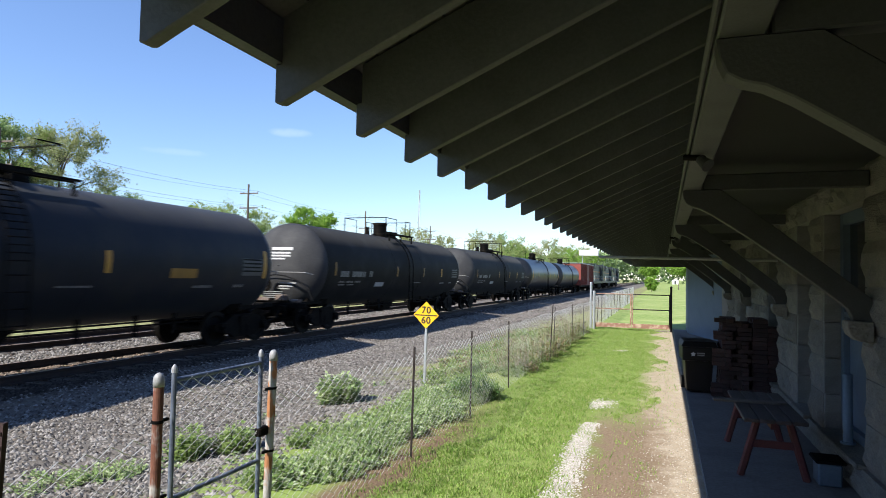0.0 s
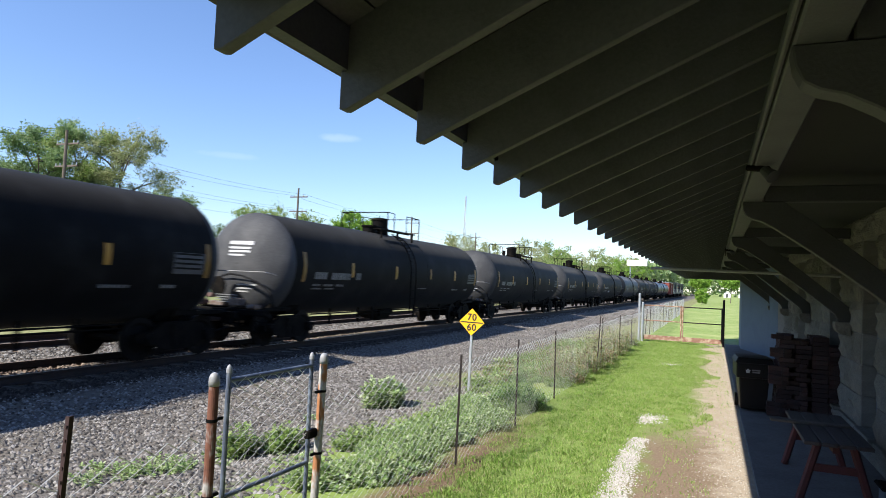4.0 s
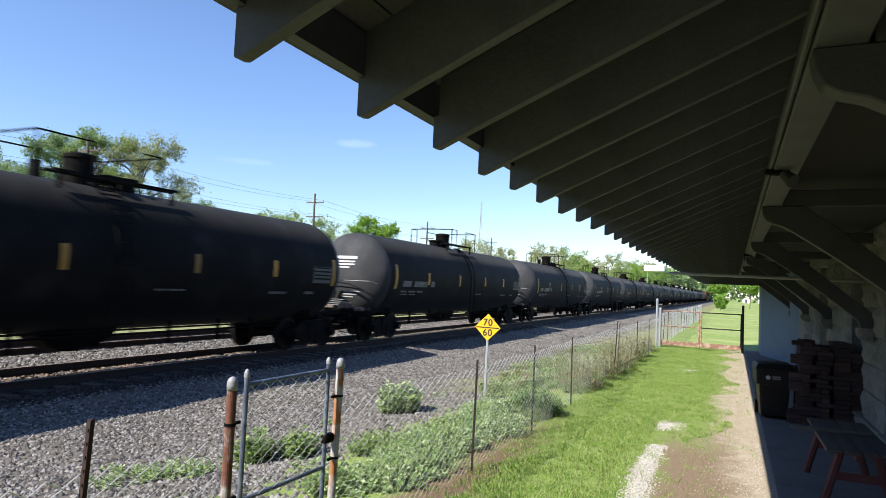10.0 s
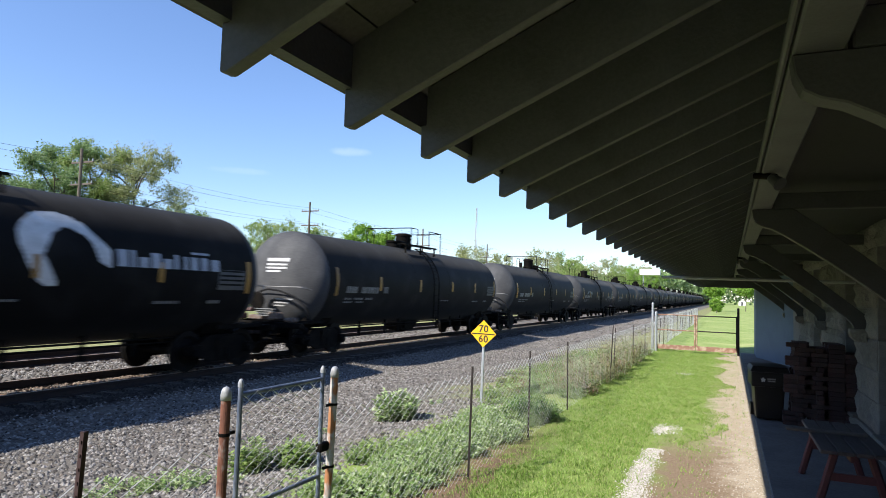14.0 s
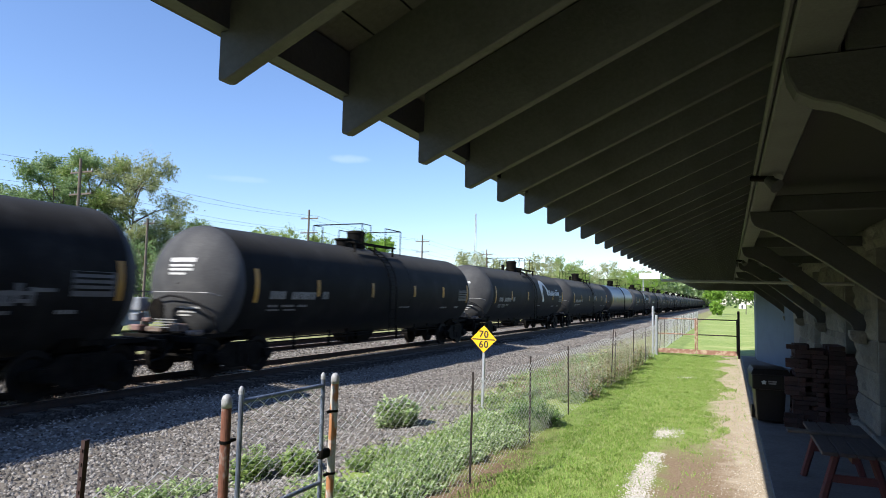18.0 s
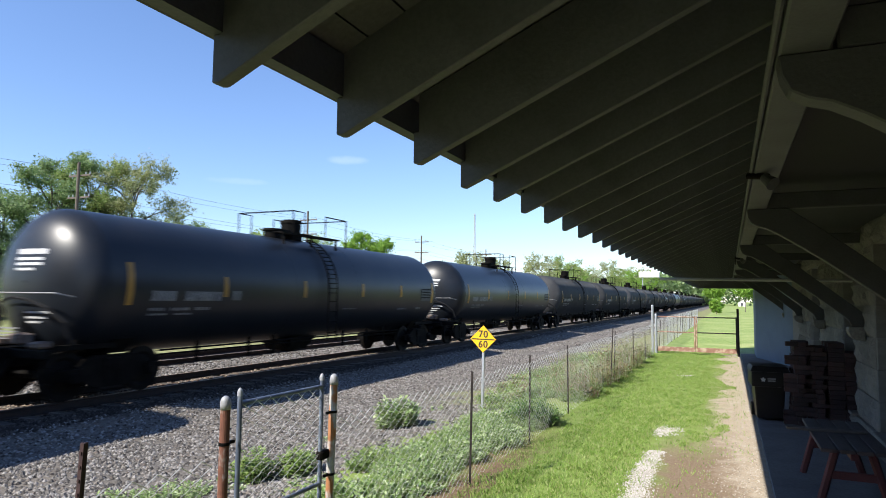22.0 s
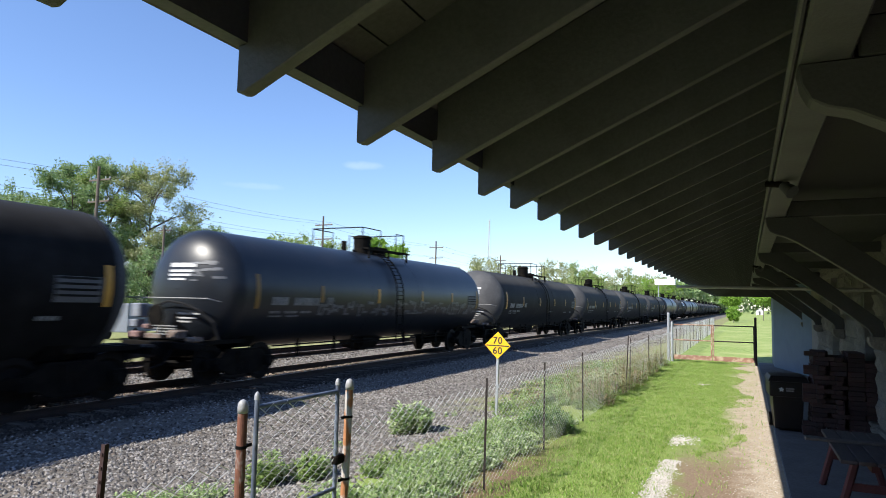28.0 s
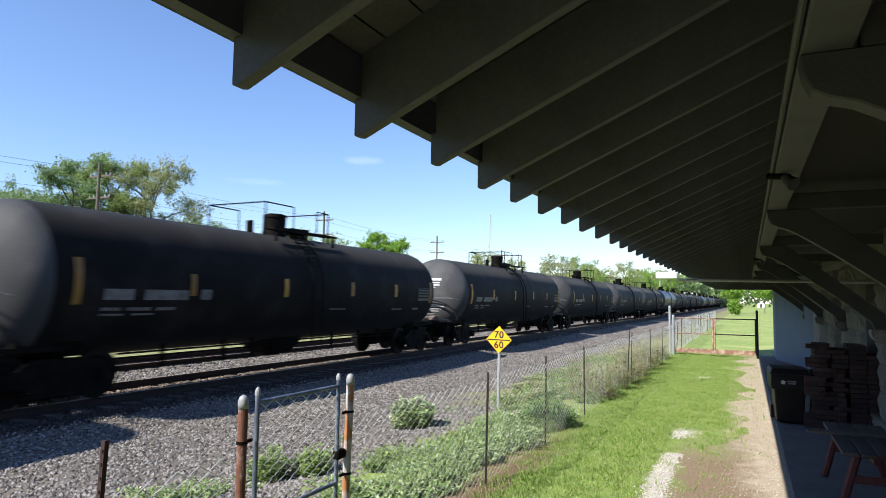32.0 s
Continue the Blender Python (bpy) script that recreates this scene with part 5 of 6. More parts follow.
# ---- things by the wall ----
def build_bin():
    b = thing("wheeled_bin", Matrix.Translation((0.61, 11.86, 0.012)) @ pose(0, 0, 0, 0, 0, 3), "black plastic wheeled rubbish bin with a white mark, lid shut", "bin")
    bm = bmesh.new()
    vs = box(bm, (0, 0, 0.34), (0.46, 0.62, 0.62))
    for v in vs:
        if v.co.z < 0.3:
            v.co.x *= 0.84
            v.co.y *= 0.86
    soften(bm, 0.03, 2)
    body = part("body", bm, M_BIN, b)
    bm = bmesh.new()
    box(bm, (0, 0, 0.66), (0.54, 0.72, 0.24))
    soften(bm, 0.03, 2)
    part("collar", bm, M_BIN, b)
    bm = bmesh.new()
    vs = box(bm, (0, 0, 0.82), (0.58, 0.76, 0.09))
    for v in vs:
        if v.co.z > 0.83:
            v.co.x *= 0.86
            v.co.y *= 0.9
    soften(bm, 0.02, 2)
    part("lid", bm, M_BIN, b)
    bm = bmesh.new()
    tube(bm, (-0.22, 0.40, 0.74), (0.22, 0.40, 0.74), 0.016, 8)
    part("handle", bm, M_BIN, b)
    for s in (-1, 1):
        bm = bmesh.new()
        tube(bm, (s * 0.18, 0.24, 0.11), (s * 0.24, 0.24, 0.11), 0.11, 18)
        part("wheel", bm, M_BIN, b)
    bm = bmesh.new()
    star = []
    for i in range(10):
        a, r = math.pi / 2 + i * math.pi / 5, 0.042 if i % 2 == 0 else 0.024
        star.append((-0.10 + r * math.cos(a), 0.655 + r * math.sin(a)))
    prism(bm, star, "y", -0.3645, -0.361)
    part("star_mark", bm, M_WHITE_MARK, body, "white printed star")
    for z, w in ((0.672, 0.12), (0.64, 0.11)):
        bm = bmesh.new()
        box(bm, (0.02, -0.3625, z), (w, 0.003, 0.022))
        part("print_bar", bm, M_STENCIL, body, "pale printed bar")


build_bin()


def build_bricks():
    st = thing("brick_stack", Matrix.Translation((1.41, 11.72, 0.012)), "tall rough stack of dark red bricks", "brick stack")
    bm = bmesh.new()
    box(bm, (0, 0, 0), (0.22, 0.105, 0.068))
    soften(bm, 0.006)
    brick = mesh_of("brick", bm, M_BRICK)
    rng = random.Random(11)
    for row in range(18):
        z = 0.036 + row * 0.071
        for i in range(4):
            for j in range(3):
                if row >= (18, 17, 18, 16)[i]:
                    continue
                slump = -0.05 * (1 - row / 18) if i == 0 else 0
                m = Matrix.Translation((-0.33 + i * 0.224 + slump, -0.26 + j * 0.26, z))
                turn = rng.choice((0, 90)) + rng.uniform(-7, 7) if j == 0 and i < 2 else rng.uniform(-4, 4)
                m = m @ Matrix.Translation((rng.uniform(-0.01, 0.01), rng.uniform(-0.03, 0.03), 0)) @ pose(0, 0, 0, 0, 0, turn)
                repeat("brick", brick, st, m)
                if j < 2:
                    repeat("brick", brick, st, m @ Matrix.Translation((rng.uniform(-0.02, 0.02), 0.125, 0)) @ pose(0, 0, 0, 0, 0, -turn))


build_bricks()


def build_table():
    t = thing("picnic_table", Matrix.Translation((1.06, 7.6, 0.01)), "small weathered picnic table with red-painted splayed legs", "table")
    for i in range(4):
        bm = bmesh.new()
        box(bm, (-0.21 + i * 0.14, 0, 0.565), (0.13, 1.65, 0.035))
        soften(bm, 0.006)
        part("plank", bm, M_TABLE_TOP, t)
    for y in (-0.66, 0.7):
        for s in (-1, 1):
            bm = bmesh.new()
            tube(bm, (s * 0.29, y, 0.0), (s * 0.14, y, 0.55), 0.036, 6)
            part("leg", bm, M_TABLE_RED, t)
        bm = bmesh.new()
        box(bm, (0, y, 0.32), (0.42, 0.035, 0.07))
        part("crossbar", bm, M_TABLE_RED, t)
    bm = bmesh.new()
    box(bm, (0, 0, 0.50), (0.05, 1.4, 0.06))
    part("stretcher", bm, M_TABLE_RED, t)
    bm = bmesh.new()
    box(bm, (0, 0, 0), (0.72, 0.10, 0.025))
    soften(bm, 0.004)
    b = tagged(part("loose_board", bm, M_POLE), "loose grey board lying across the picnic table", "board")
    b.matrix_basis = Matrix.Translation((0.93, 7.66, 0.606)) @ pose(0, 0, 0, 0, 0, 3)


build_table()


# ---- poles, wires, mast ----
def build_poles():
    X = -48.0
    tops = []
    for y in (2.0, 34.5, 65.5, 98.0, 130.0, 163.0):
        z = ground_z(X, y)
        p = thing("utility_pole", Matrix.Translation((X, y, z)), "weathered wooden utility pole with two crossarms", "utility pole", "utility poles")
        h = 12.6 - z
        bm = bmesh.new()
        tube(bm, (0, 0, -0.3), (0, 0, h), 0.17, 12, 0.11)
        part("pole", bm, M_POLE, p)
        for zz in (h - 1.1, h - 2.9):
            bm = bmesh.new()
            box(bm, (0, 0.13, zz), (2.6, 0.1, 0.13))
            arm = part("crossarm", bm, M_POLE, p)
            for x in (-1.2, -0.7, 0.7, 1.2):
                bm = bmesh.new()
                tube(bm, (x, 0.13, zz + 0.05), (x, 0.13, zz + 0.26), 0.045, 8)
                part("insulator", bm, M_GALV, arm)
        tops.append((y, z + h))
    wires = thing("overhead_wires", Matrix(), "thin black overhead wires sagging between the poles", "wires")
    for dz, dx in ((-0.85, -1.2), (-0.85, 1.2), (-2.65, -1.2), (-2.65, 1.2), (-4.0, 0.0)):
        bm = bmesh.new()
        pts = []
        ends = [(-30.0, 12.6)] + tops
        for (ya, za), (yb, zb) in zip(ends, ends[1:]):
            for i in range(8):
                u = i / 8
                pts.append((X + dx, ya + (yb - ya) * u, 12.6 + dz - 0.55 * 4 * u * (1 - u)))
        pipe(bm, pts, 0.012, 4)
        part("wire", bm, M_CABLE, wires)


build_poles()


def build_mast():
    p = thing("radio_mast", Matrix.Translation((-110, 282, -0.6)), "far thin lattice radio mast", "mast")
    bm = bmesh.new()
    h = 43.0
    for i in range(3):
        a = 2 * math.pi * i / 3
        tube(bm, (0.9 * math.cos(a), 0.9 * math.sin(a), 0), (0.25 * math.cos(a), 0.25 * math.sin(a), h), 0.11, 5)
    for k in range(28):
        r = 0.9 - 0.65 * k / 28
        for i in range(3):
            a, b = 2 * math.pi * i / 3, 2 * math.pi * (i + 1) / 3
            tube(bm, (r * math.cos(a), r * math.sin(a), k * h / 28), (r * math.cos(b), r * math.sin(b), (k + 1) * h / 28), 0.05, 4)
    part("lattice", bm, M_GALV, p)


build_mast()


# ---- trees ----
def tree(pos, height, spread, leaves, count, size, seed, label, trunk_part=0.3, group="trees beyond the tracks", squash=0.8, full=False):
    """Trunk, limbs, branches and twigs; the leaves sit in loose clumps at the ends of the twigs."""
    rng = random.Random(seed)
    x, y = pos
    t = thing("tree", Matrix.Translation((x, y, ground_z(x, y))), label, "tree", group)
    bm = bmesh.new()
    r0 = max(0.05, height * 0.015)
    fork = height * trunk_part
    crown_z, half = (height + fork) / 2, (height - fork) / 2
    tube(bm, (0, 0, -0.2), (0.1, 0.05, fork), r0, 9, r0 * 0.8)
    tube(bm, (0.1, 0.05, fork), (0.15, -0.1, height * 0.8), r0 * 0.75, 7, r0 * 0.12)
    clumps = []
    limbs = 18
    for i in range(limbs):
        a = i * 2.4 + rng.uniform(-0.3, 0.3)
        up = -0.95 + 1.9 * (i + rng.random()) / limbs
        wide = math.sqrt(max(0.05, 1 - min(0.97, abs(up)) ** 2))
        reach = rng.uniform(0.9, 1.0) if full else rng.uniform(0.72, 1.06)
        end = Vector((spread * wide * reach * math.cos(a), spread * wide * reach * math.sin(a), crown_z + half * min(0.98, up) * reach))
        start = Vector((0.1, 0, max(fork * 0.8, min(height * 0.75, end.z - spread * wide * 0.55))))
        mid = start.lerp(end, 0.5) + Vector((0, 0, 0.06 * height * rng.random()))
        tube(bm, start, mid, r0 * 0.42, 5, r0 * 0.26)
        tube(bm, mid, end, r0 * 0.26, 5, r0 * 0.06)
        clumps.append((end, (end - mid).normalized()))
        for k in range(7):
            base = start.lerp(mid, rng.uniform(0.5, 1.0)) if k < 2 else mid.lerp(end, rng.uniform(0.0, 0.9))
            way = ((end - start).normalized() + Vector((rng.gauss(0, 0.75), rng.gauss(0, 0.75), rng.gauss(0.15, 0.55)))).normalized()
            tip = base + way * spread * rng.uniform(0.18, 0.36)
            tube(bm, base, tip, r0 * 0.11, 4, r0 * 0.03)
            clumps.append((tip, way))
            for _ in range(5):
                w2 = (way + Vector((rng.gauss(0, 0.8), rng.gauss(0, 0.8), rng.gauss(0, 0.6)))).normalized()
                clumps.append((base.lerp(tip, rng.uniform(0.4, 0.9)) + w2 * spread * rng.uniform(0.10, 0.28), w2))
    part("trunk", bm, M_BARK, t, "grey-brown trunk and limbs")
    n = int(count * (2.6 if y < 62 else 1.8))
    gen = np.random.default_rng(seed)
    pick = gen.integers(0, len(clumps), n)
    centre = np.array([tuple(c) for c, _ in clumps])[pick]
    way = np.array([tuple(w) for _, w in clumps])[pick]
    fat = (gen.uniform(0.6, 1.35, len(clumps)) * spread * (0.13 if full else 0.12))[pick][:, None]
    off = gen.normal(0, 1, (n, 3))
    off /= np.linalg.norm(off, axis=1)[:, None]
    off *= fat * gen.uniform(0.2, 1.0, (n, 1)) ** 0.6 * np.array((1, 1, squash))
    p = centre + off + way * gen.normal(0, 0.5, (n, 1)) * fat
    p[:, 2] = np.maximum(p[:, 2], 0.25)
    u = way * 0.7 + gen.normal(0, 0.6, (n, 3)) - np.array((0, 0, 0.25))
    u /= np.linalg.norm(u, axis=1)[:, None]
    v = np.cross(u, gen.normal(0, 1, (n, 3)))
    v /= np.linalg.norm(v, axis=1)[:, None]
    s = (size * (0.48 if y < 62 else 0.6) * gen.uniform(0.55, 1.3, n))[:, None]
    verts = np.stack((p - u * s, p + v * s * 0.46, p + u * s, p - v * s * 0.46), 1).reshape(-1, 3)
    me = bpy.data.meshes.new("crown")
    me.from_pydata(verts.tolist(), [], np.arange(4 * n).reshape(-1, 4).tolist())
    me.materials.append(leaves)
    c = new("crown", me)
    c.parent = t


def build_trees():
    tree((-64.6, 43.6), 17.0, 4.9, L_GREEN, 19000, 0.27, 1, "tall full green tree beyond the tracks", 0.1)
    tree((-63.4, 47.0), 17.0, 4.4, L_MIXED, 13000, 0.26, 15, "green tree standing close between two others", 0.1)
    tree((-60.0, 49.6), 17.8, 4.9, L_OLIVE, 14000, 0.25, 2, "tall olive tree in thin spring leaf", 0.2)
    tree((-66.9, 40.2), 13.6, 4.4, L_GREEN, 7000, 0.29, 3, "green tree with a loose crown", 0.12)
    tree((-67.5, 35.5), 12.4, 4.6, L_GREEN, 6000, 0.30, 16, "green tree with a loose crown", 0.12)
    tree((-72, 26), 12.0, 6, L_GREEN, 5000, 0.32, 4, "green tree with a loose crown", 0.15)
    tree((-56.4, 53.8), 11.6, 3.4, L_MIXED, 5500, 0.25, 5, "green tree behind the utility line", 0.12)
    tree((-58.5, 51.6), 9.5, 3.6, L_GREEN, 4500, 0.27, 17, "low green tree behind the utility line", 0.1)
    tree((-55.0, 57.6), 8.2, 2.4, L_MIXED, 2500, 0.25, 18, "small green tree behind the utility line", 0.12)
    tree((-52, 37), 6.5, 3.8, L_GREEN, 3500, 0.27, 19, "dense low green tree beyond the tracks", 0.05)
    tree((-51, 43.5), 6.8, 3.6, L_GREEN, 3500, 0.27, 20, "dense low green tree beyond the tracks", 0.05)
    tree((-73, 88), 13.8, 5.2, L_MIXED, 6500, 0.34, 6, "olive spring tree beyond the tracks", 0.12)
    tree((-72, 95), 13.8, 5.6, L_MIXED, 7000, 0.34, 7, "light green spring tree beyond the tracks", 0.12)
    tree((-70, 104), 12.2, 5.0, L_MIXED, 5500, 0.33, 8, "small green tree beyond the tracks", 0.15)
    tree((-40, 66.8), 10.3, 3.1, L_BRIGHT, 20000, 0.21, 9, "dense rounded bright green tree", 0.12, full=True)
    tree((-60, 150), 14.5, 6.5, L_OLIVE, 4500, 0.42, 10, "olive tree in spring leaf", 0.15)
    tree((-62, 178), 14, 4.5, L_OLIVE, 3000, 0.45, 11, "olive tree in spring leaf", 0.15)
    rng = random.Random(21)
    for i in range(14):
        y = 120 + i * 17 + rng.uniform(-5, 5)
        tree((-34 + rng.uniform(-5, 5), y), rng.uniform(8.4, 11.5) + i * 0.25 + (3.0 if y > 200 else 0), rng.uniform(3.6, 5.4), (L_OLIVE, L_MIXED, L_OLIVE, L_BRIGHT)[i % 4], 4200, 0.33, 30 + i, ("olive spring tree in the tree line", "green tree in the tree line", "olive spring tree in the tree line", "light green tree in the tree line")[i % 4], 0.12)
    # trees on the far lawn
    for i, (x, y, h, s) in enumerate(((-2.2, 122, 4.3, 1.7), (2.9, 132, 4.9, 1.9), (7.4, 140, 5.2, 2.4), (-1.7, 104, 2.3, 0.9))):
        tree((x, y), h, s, L_BRIGHT, 3000, 0.24, 60 + i, "bright green tree on the lawn", 0.6 if h > 3 else 0.1, "trees on the lawn", 0.6)
    # far woods
    verts, faces = [], []
    for _ in range(42000):
        a = rng.uniform(0, 1)
        x = -420 + 700 * a
        y = 330 + rng.uniform(0, 40) + 60 * math.sin(x * 0.013)
        if x < -120:
            y = 330 - (-120 - x) * 0.9 + rng.uniform(0, 40)
        top = 14 + 4 * noise.noise((x * 0.05, 0, 0)) + 2 * noise.noise((x * 0.2, 4, 0))
        z = -0.6 + top * math.sqrt(rng.random())
        s = rng.uniform(0.7, 1.5)
        u = Vector((rng.gauss(0, 1), rng.gauss(0, 1), rng.gauss(0, 0.6))).normalized()
        v = u.cross(Vector((rng.gauss(0, 1), rng.gauss(0, 1), rng.gauss(0, 1)))).normalized()
        p = Vector((x, y, z))
        b = len(verts)
        verts += [tuple(p - u * s), tuple(p + v * s * 0.6), tuple(p + u * s), tuple(p - v * s * 0.6)]
        faces.append((b, b + 1, b + 2, b + 3))
    soup("far_woods", verts, faces, L_GREEN, "far line of woods in spring leaf", "woods")


build_trees()


# ---- loose ground cover ----
def build_stones():
    rng = random.Random(8)
    verts, faces = [], []
    shape = [(1, 0, 0), (0.3, 1, 0.1), (-0.9, 0.4, 0), (-0.6, -0.8, 0.1), (0.5, -0.9, 0), (0.1, 0, 0.9), (0, 0.1, -0.6)]
    tri = [(0, 1, 5), (1, 2, 5), (2, 3, 5), (3, 4, 5), (4, 0, 5), (1, 0, 6), (2, 1, 6), (3, 2, 6), (4, 3, 6), (0, 4, 6)]

    def stone(x, y, z, s):
        a = rng.uniform(0, 6.28)
        c, d = math.cos(a) * s, math.sin(a) * s
        b = len(verts)
        k = rng.uniform(0.6, 1.0)
        for px, py, pz in shape:
            px += rng.uniform(-0.2, 0.2)
            verts.append((x + px * c - py * d, y + px * d + py * c, z + pz * s * k))
        faces.extend((b + i, b + j, b + l) for i, j, l in tri)
    n = 0
    while n < 48000:
        y = 2 + 28 * rng.random() ** 1.7
        x = rng.uniform(-10.7, -3.4)
        if y > 12.5 and x > -5.8 + 0.8 * noise.noise((x, y, 4)) and rng.random() < 0.8:
            n += 1
            continue
        if x > -4.6 and rng.random() < (x + 4.6) / 1.2 + 0.35 * noise.noise((x, y, 0)):
            continue
        stone(x, y, ground_z(x, y) + 0.004, rng.uniform(0.015, 0.038))
        n += 1
    for _ in range(6500):
        y = rng.uniform(30, 75)
        x = rng.uniform(-11.2, -4.6)
        stone(x, y, ground_z(x, y), rng.uniform(0.03, 0.06))
    for _ in range(12000):
        y = 4 + 40 * rng.random() ** 1.4
        x = rng.choice((rng.uniform(-16.0, -13.1), rng.uniform(-16.0, -13.1), rng.uniform(-21.2, -17.7)))
        stone(x, y, ground_z(x, y) + 0.01, rng.uniform(0.03, 0.055))
    soup("ballast", verts, faces, L_STONE, "loose grey crushed-stone ballast", "ballast")
    verts, faces = [], []
    for _ in range(6500):
        y = 3 + 34 * rng.random() ** 1.4
        x = rng.choice((TRACK_X, TRACK_X, TRACK2_X)) + rng.uniform(-0.66, 0.66)
        stone(x, y, ground_z(x, y) + 0.02, rng.uniform(0.025, 0.05))
    m = island_material("rusty_stones", [(0.06, 0.044, 0.036), (0.14, 0.10, 0.078), (0.235, 0.18, 0.14), (0.30, 0.25, 0.20)], 0.9, 0.2)
    soup("stained_ballast", verts, faces, m, "rust-stained crushed stone between the rails", "ballast")
    # stones beside the near rail, their colours darkened to deepen the train's shadow
    verts, faces = [], []
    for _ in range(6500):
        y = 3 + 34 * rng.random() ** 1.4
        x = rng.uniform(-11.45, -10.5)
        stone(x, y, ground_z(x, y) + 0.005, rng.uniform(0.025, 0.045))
    m = island_material("shaded_stones", [(0.016, 0.014, 0.013), (0.03, 0.026, 0.024), (0.05, 0.043, 0.038), (0.09, 0.08, 0.07)], 0.85, 0.2)
    soup("oily_ballast", verts, faces, m, "crushed stone beside the rail, darkened for the train's shade", "ballast")
    verts, faces = [], []
    for _ in range(6500):
        u = rng.random()
        y = 4.0 + 4.6 * u
        x = -0.83 + rng.gauss(0, 0.088 - 0.01 * (y - 5)) + 0.02 * math.sin(y * 2.3)
        stone(x, y, ground_z(x, y) + 0.002, rng.uniform(0.005, 0.013))
    for _ in range(1500):
        c = rng.choice(((-0.88, 9.9), (-0.95, 17.6), (-0.98, 17.9), (-0.82, 10.2)))
        x, y = c[0] + rng.gauss(0, 0.09), c[1] + rng.gauss(0, 0.16)
        stone(x, y, ground_z(x, y) + 0.002, rng.uniform(0.006, 0.014))
    m = island_material("white_chips", [(0.28, 0.255, 0.225), (0.39, 0.365, 0.335), (0.49, 0.47, 0.44)], 0.9, 0.2)
    soup("white_gravel", verts, faces, m, "spilled white stone chips on the path", "gravel")
    verts, faces = [], []
    for _ in range(5000):
        y = 5 + 14 * rng.random() ** 1.5
        x = 0.36 - abs(rng.gauss(0, 0.28))
        stone(x, y, ground_z(x, y), rng.uniform(0.004, 0.011))
    m = island_material("tan_grit", [(0.20, 0.165, 0.125), (0.32, 0.28, 0.23), (0.44, 0.40, 0.35)], 0.9, 0.2)
    soup("path_grit", verts, faces, m, "tan grit worn loose along the path", "grit")


build_stones()


def build_grass():
    rng = random.Random(12)
    verts, faces = [], []

    def blade(x, y, h, w):
        z = ground_z(x, y)
        a = rng.uniform(0, 6.28)
        c, s = math.cos(a) * w, math.sin(a) * w
        lx, ly = rng.gauss(0, 0.4) * h, rng.gauss(0, 0.4) * h
        b = len(verts)
        verts.extend(((x - c, y - s, z - 0.01), (x + c, y + s, z - 0.01), (x + lx * 0.4 + c * 0.7, y + ly * 0.4 + s * 0.7, z + h * 0.6), (x + lx, y + ly, z + h)))
        faces.extend(((b, b + 1, b + 2), (b, b + 2, b + 3)))
    n = 0
    while n < 180000:
        y = 3 + 24 * rng.random() ** 1.5
        x = rng.uniform(-2.6, 0.3)
        d = noise.noise((x * 1.3, y * 1.3, 5))
        edge = noise.noise((x * 0.7, y * 0.8, 7.3)) + 0.5 * d
        if x > -0.22 + 0.55 * edge and rng.random() > 0.05:
            continue
        if x < -2.22 + 0.3 * d and y < 12 and rng.random() > 0.25:
            continue
        if y < 9.0 + 2.6 * edge and x > -0.78 + 0.25 * d and rng.random() > 0.08:
            continue
        if abs(x + 0.78) < 0.2 and y < 10.3 and rng.random() > 0.15:
            continue
        e = noise.noise((x * 4.2, y * 4.2, 2)) + 0.6 * noise.noise((x * 1.1, y * 1.1, 9))
        if e < -0.06 and rng.random() > 0.32:
            continue
        blade(x, y, rng.uniform(0.012, 0.034) * (1 + 0.9 * max(0, e)), rng.uniform(0.002, 0.004) * (1 + y / 24))
        n += 1
    soup("lawn", verts, faces, L_GRASS, "patchy green mown grass", "grass")


build_grass()


def weed(pos, r, h, n, size, seed, label, leaves=L_WEED, name="bush", group=""):
    """A clump of stems with pairs of leaves."""
    rng = random.Random(seed)
    x0, y0 = pos
    t = thing(name, Matrix.Translation((x0, y0, ground_z(x0, y0))), label, "bush" if name == "bush" else "weeds", group)
    verts, faces = [], []
    stems = bmesh.new()
    per = 14
    for k in range(max(4, n // per)):
        a, q = rng.uniform(0, 6.28), r * math.sqrt(rng.random())
        bx, by = q * math.cos(a) * 0.8, q * math.sin(a) * 0.8
        hh = h * rng.uniform(0.5, 1.0) * (1 - 0.45 * (q / r) ** 2)
        gz = ground_z(x0 + bx, y0 + by) - ground_z(x0, y0)
        tip = Vector((bx * 1.25 + rng.gauss(0, 0.04), by * 1.25 + rng.gauss(0, 0.04), hh + gz))
        base = Vector((bx, by, gz - 0.02))
        tube(stems, base, tip, 0.004, 3, 0.002)
        for i in range(per):
            u = 0.12 + 0.88 * rng.random()
            p = base.lerp(tip, u)
            b2 = rng.uniform(0, 6.28)
            out = Vector((math.cos(b2), math.sin(b2), rng.uniform(-0.1, 0.7))).normalized()
            side = out.cross(Vector((0, 0, 1))).normalized()
            s = size * rng.uniform(0.6, 1.2)
            b = len(verts)
            verts += [tuple(p), tuple(p + out * s * 0.5 + side * s * 0.28), tuple(p + out * s), tuple(p + out * s * 0.5 - side * s * 0.28)]
            faces.append((b, b + 1, b + 2, b + 3))
    tagged(part("stalk_tangle", stems, L_WEED, t), kind="stuff")
    me = bpy.data.meshes.new("leaves")
    me.from_pydata(verts, [], faces)
    me.materials.append(leaves)
    c = new("leaves", me)
    c.parent = t


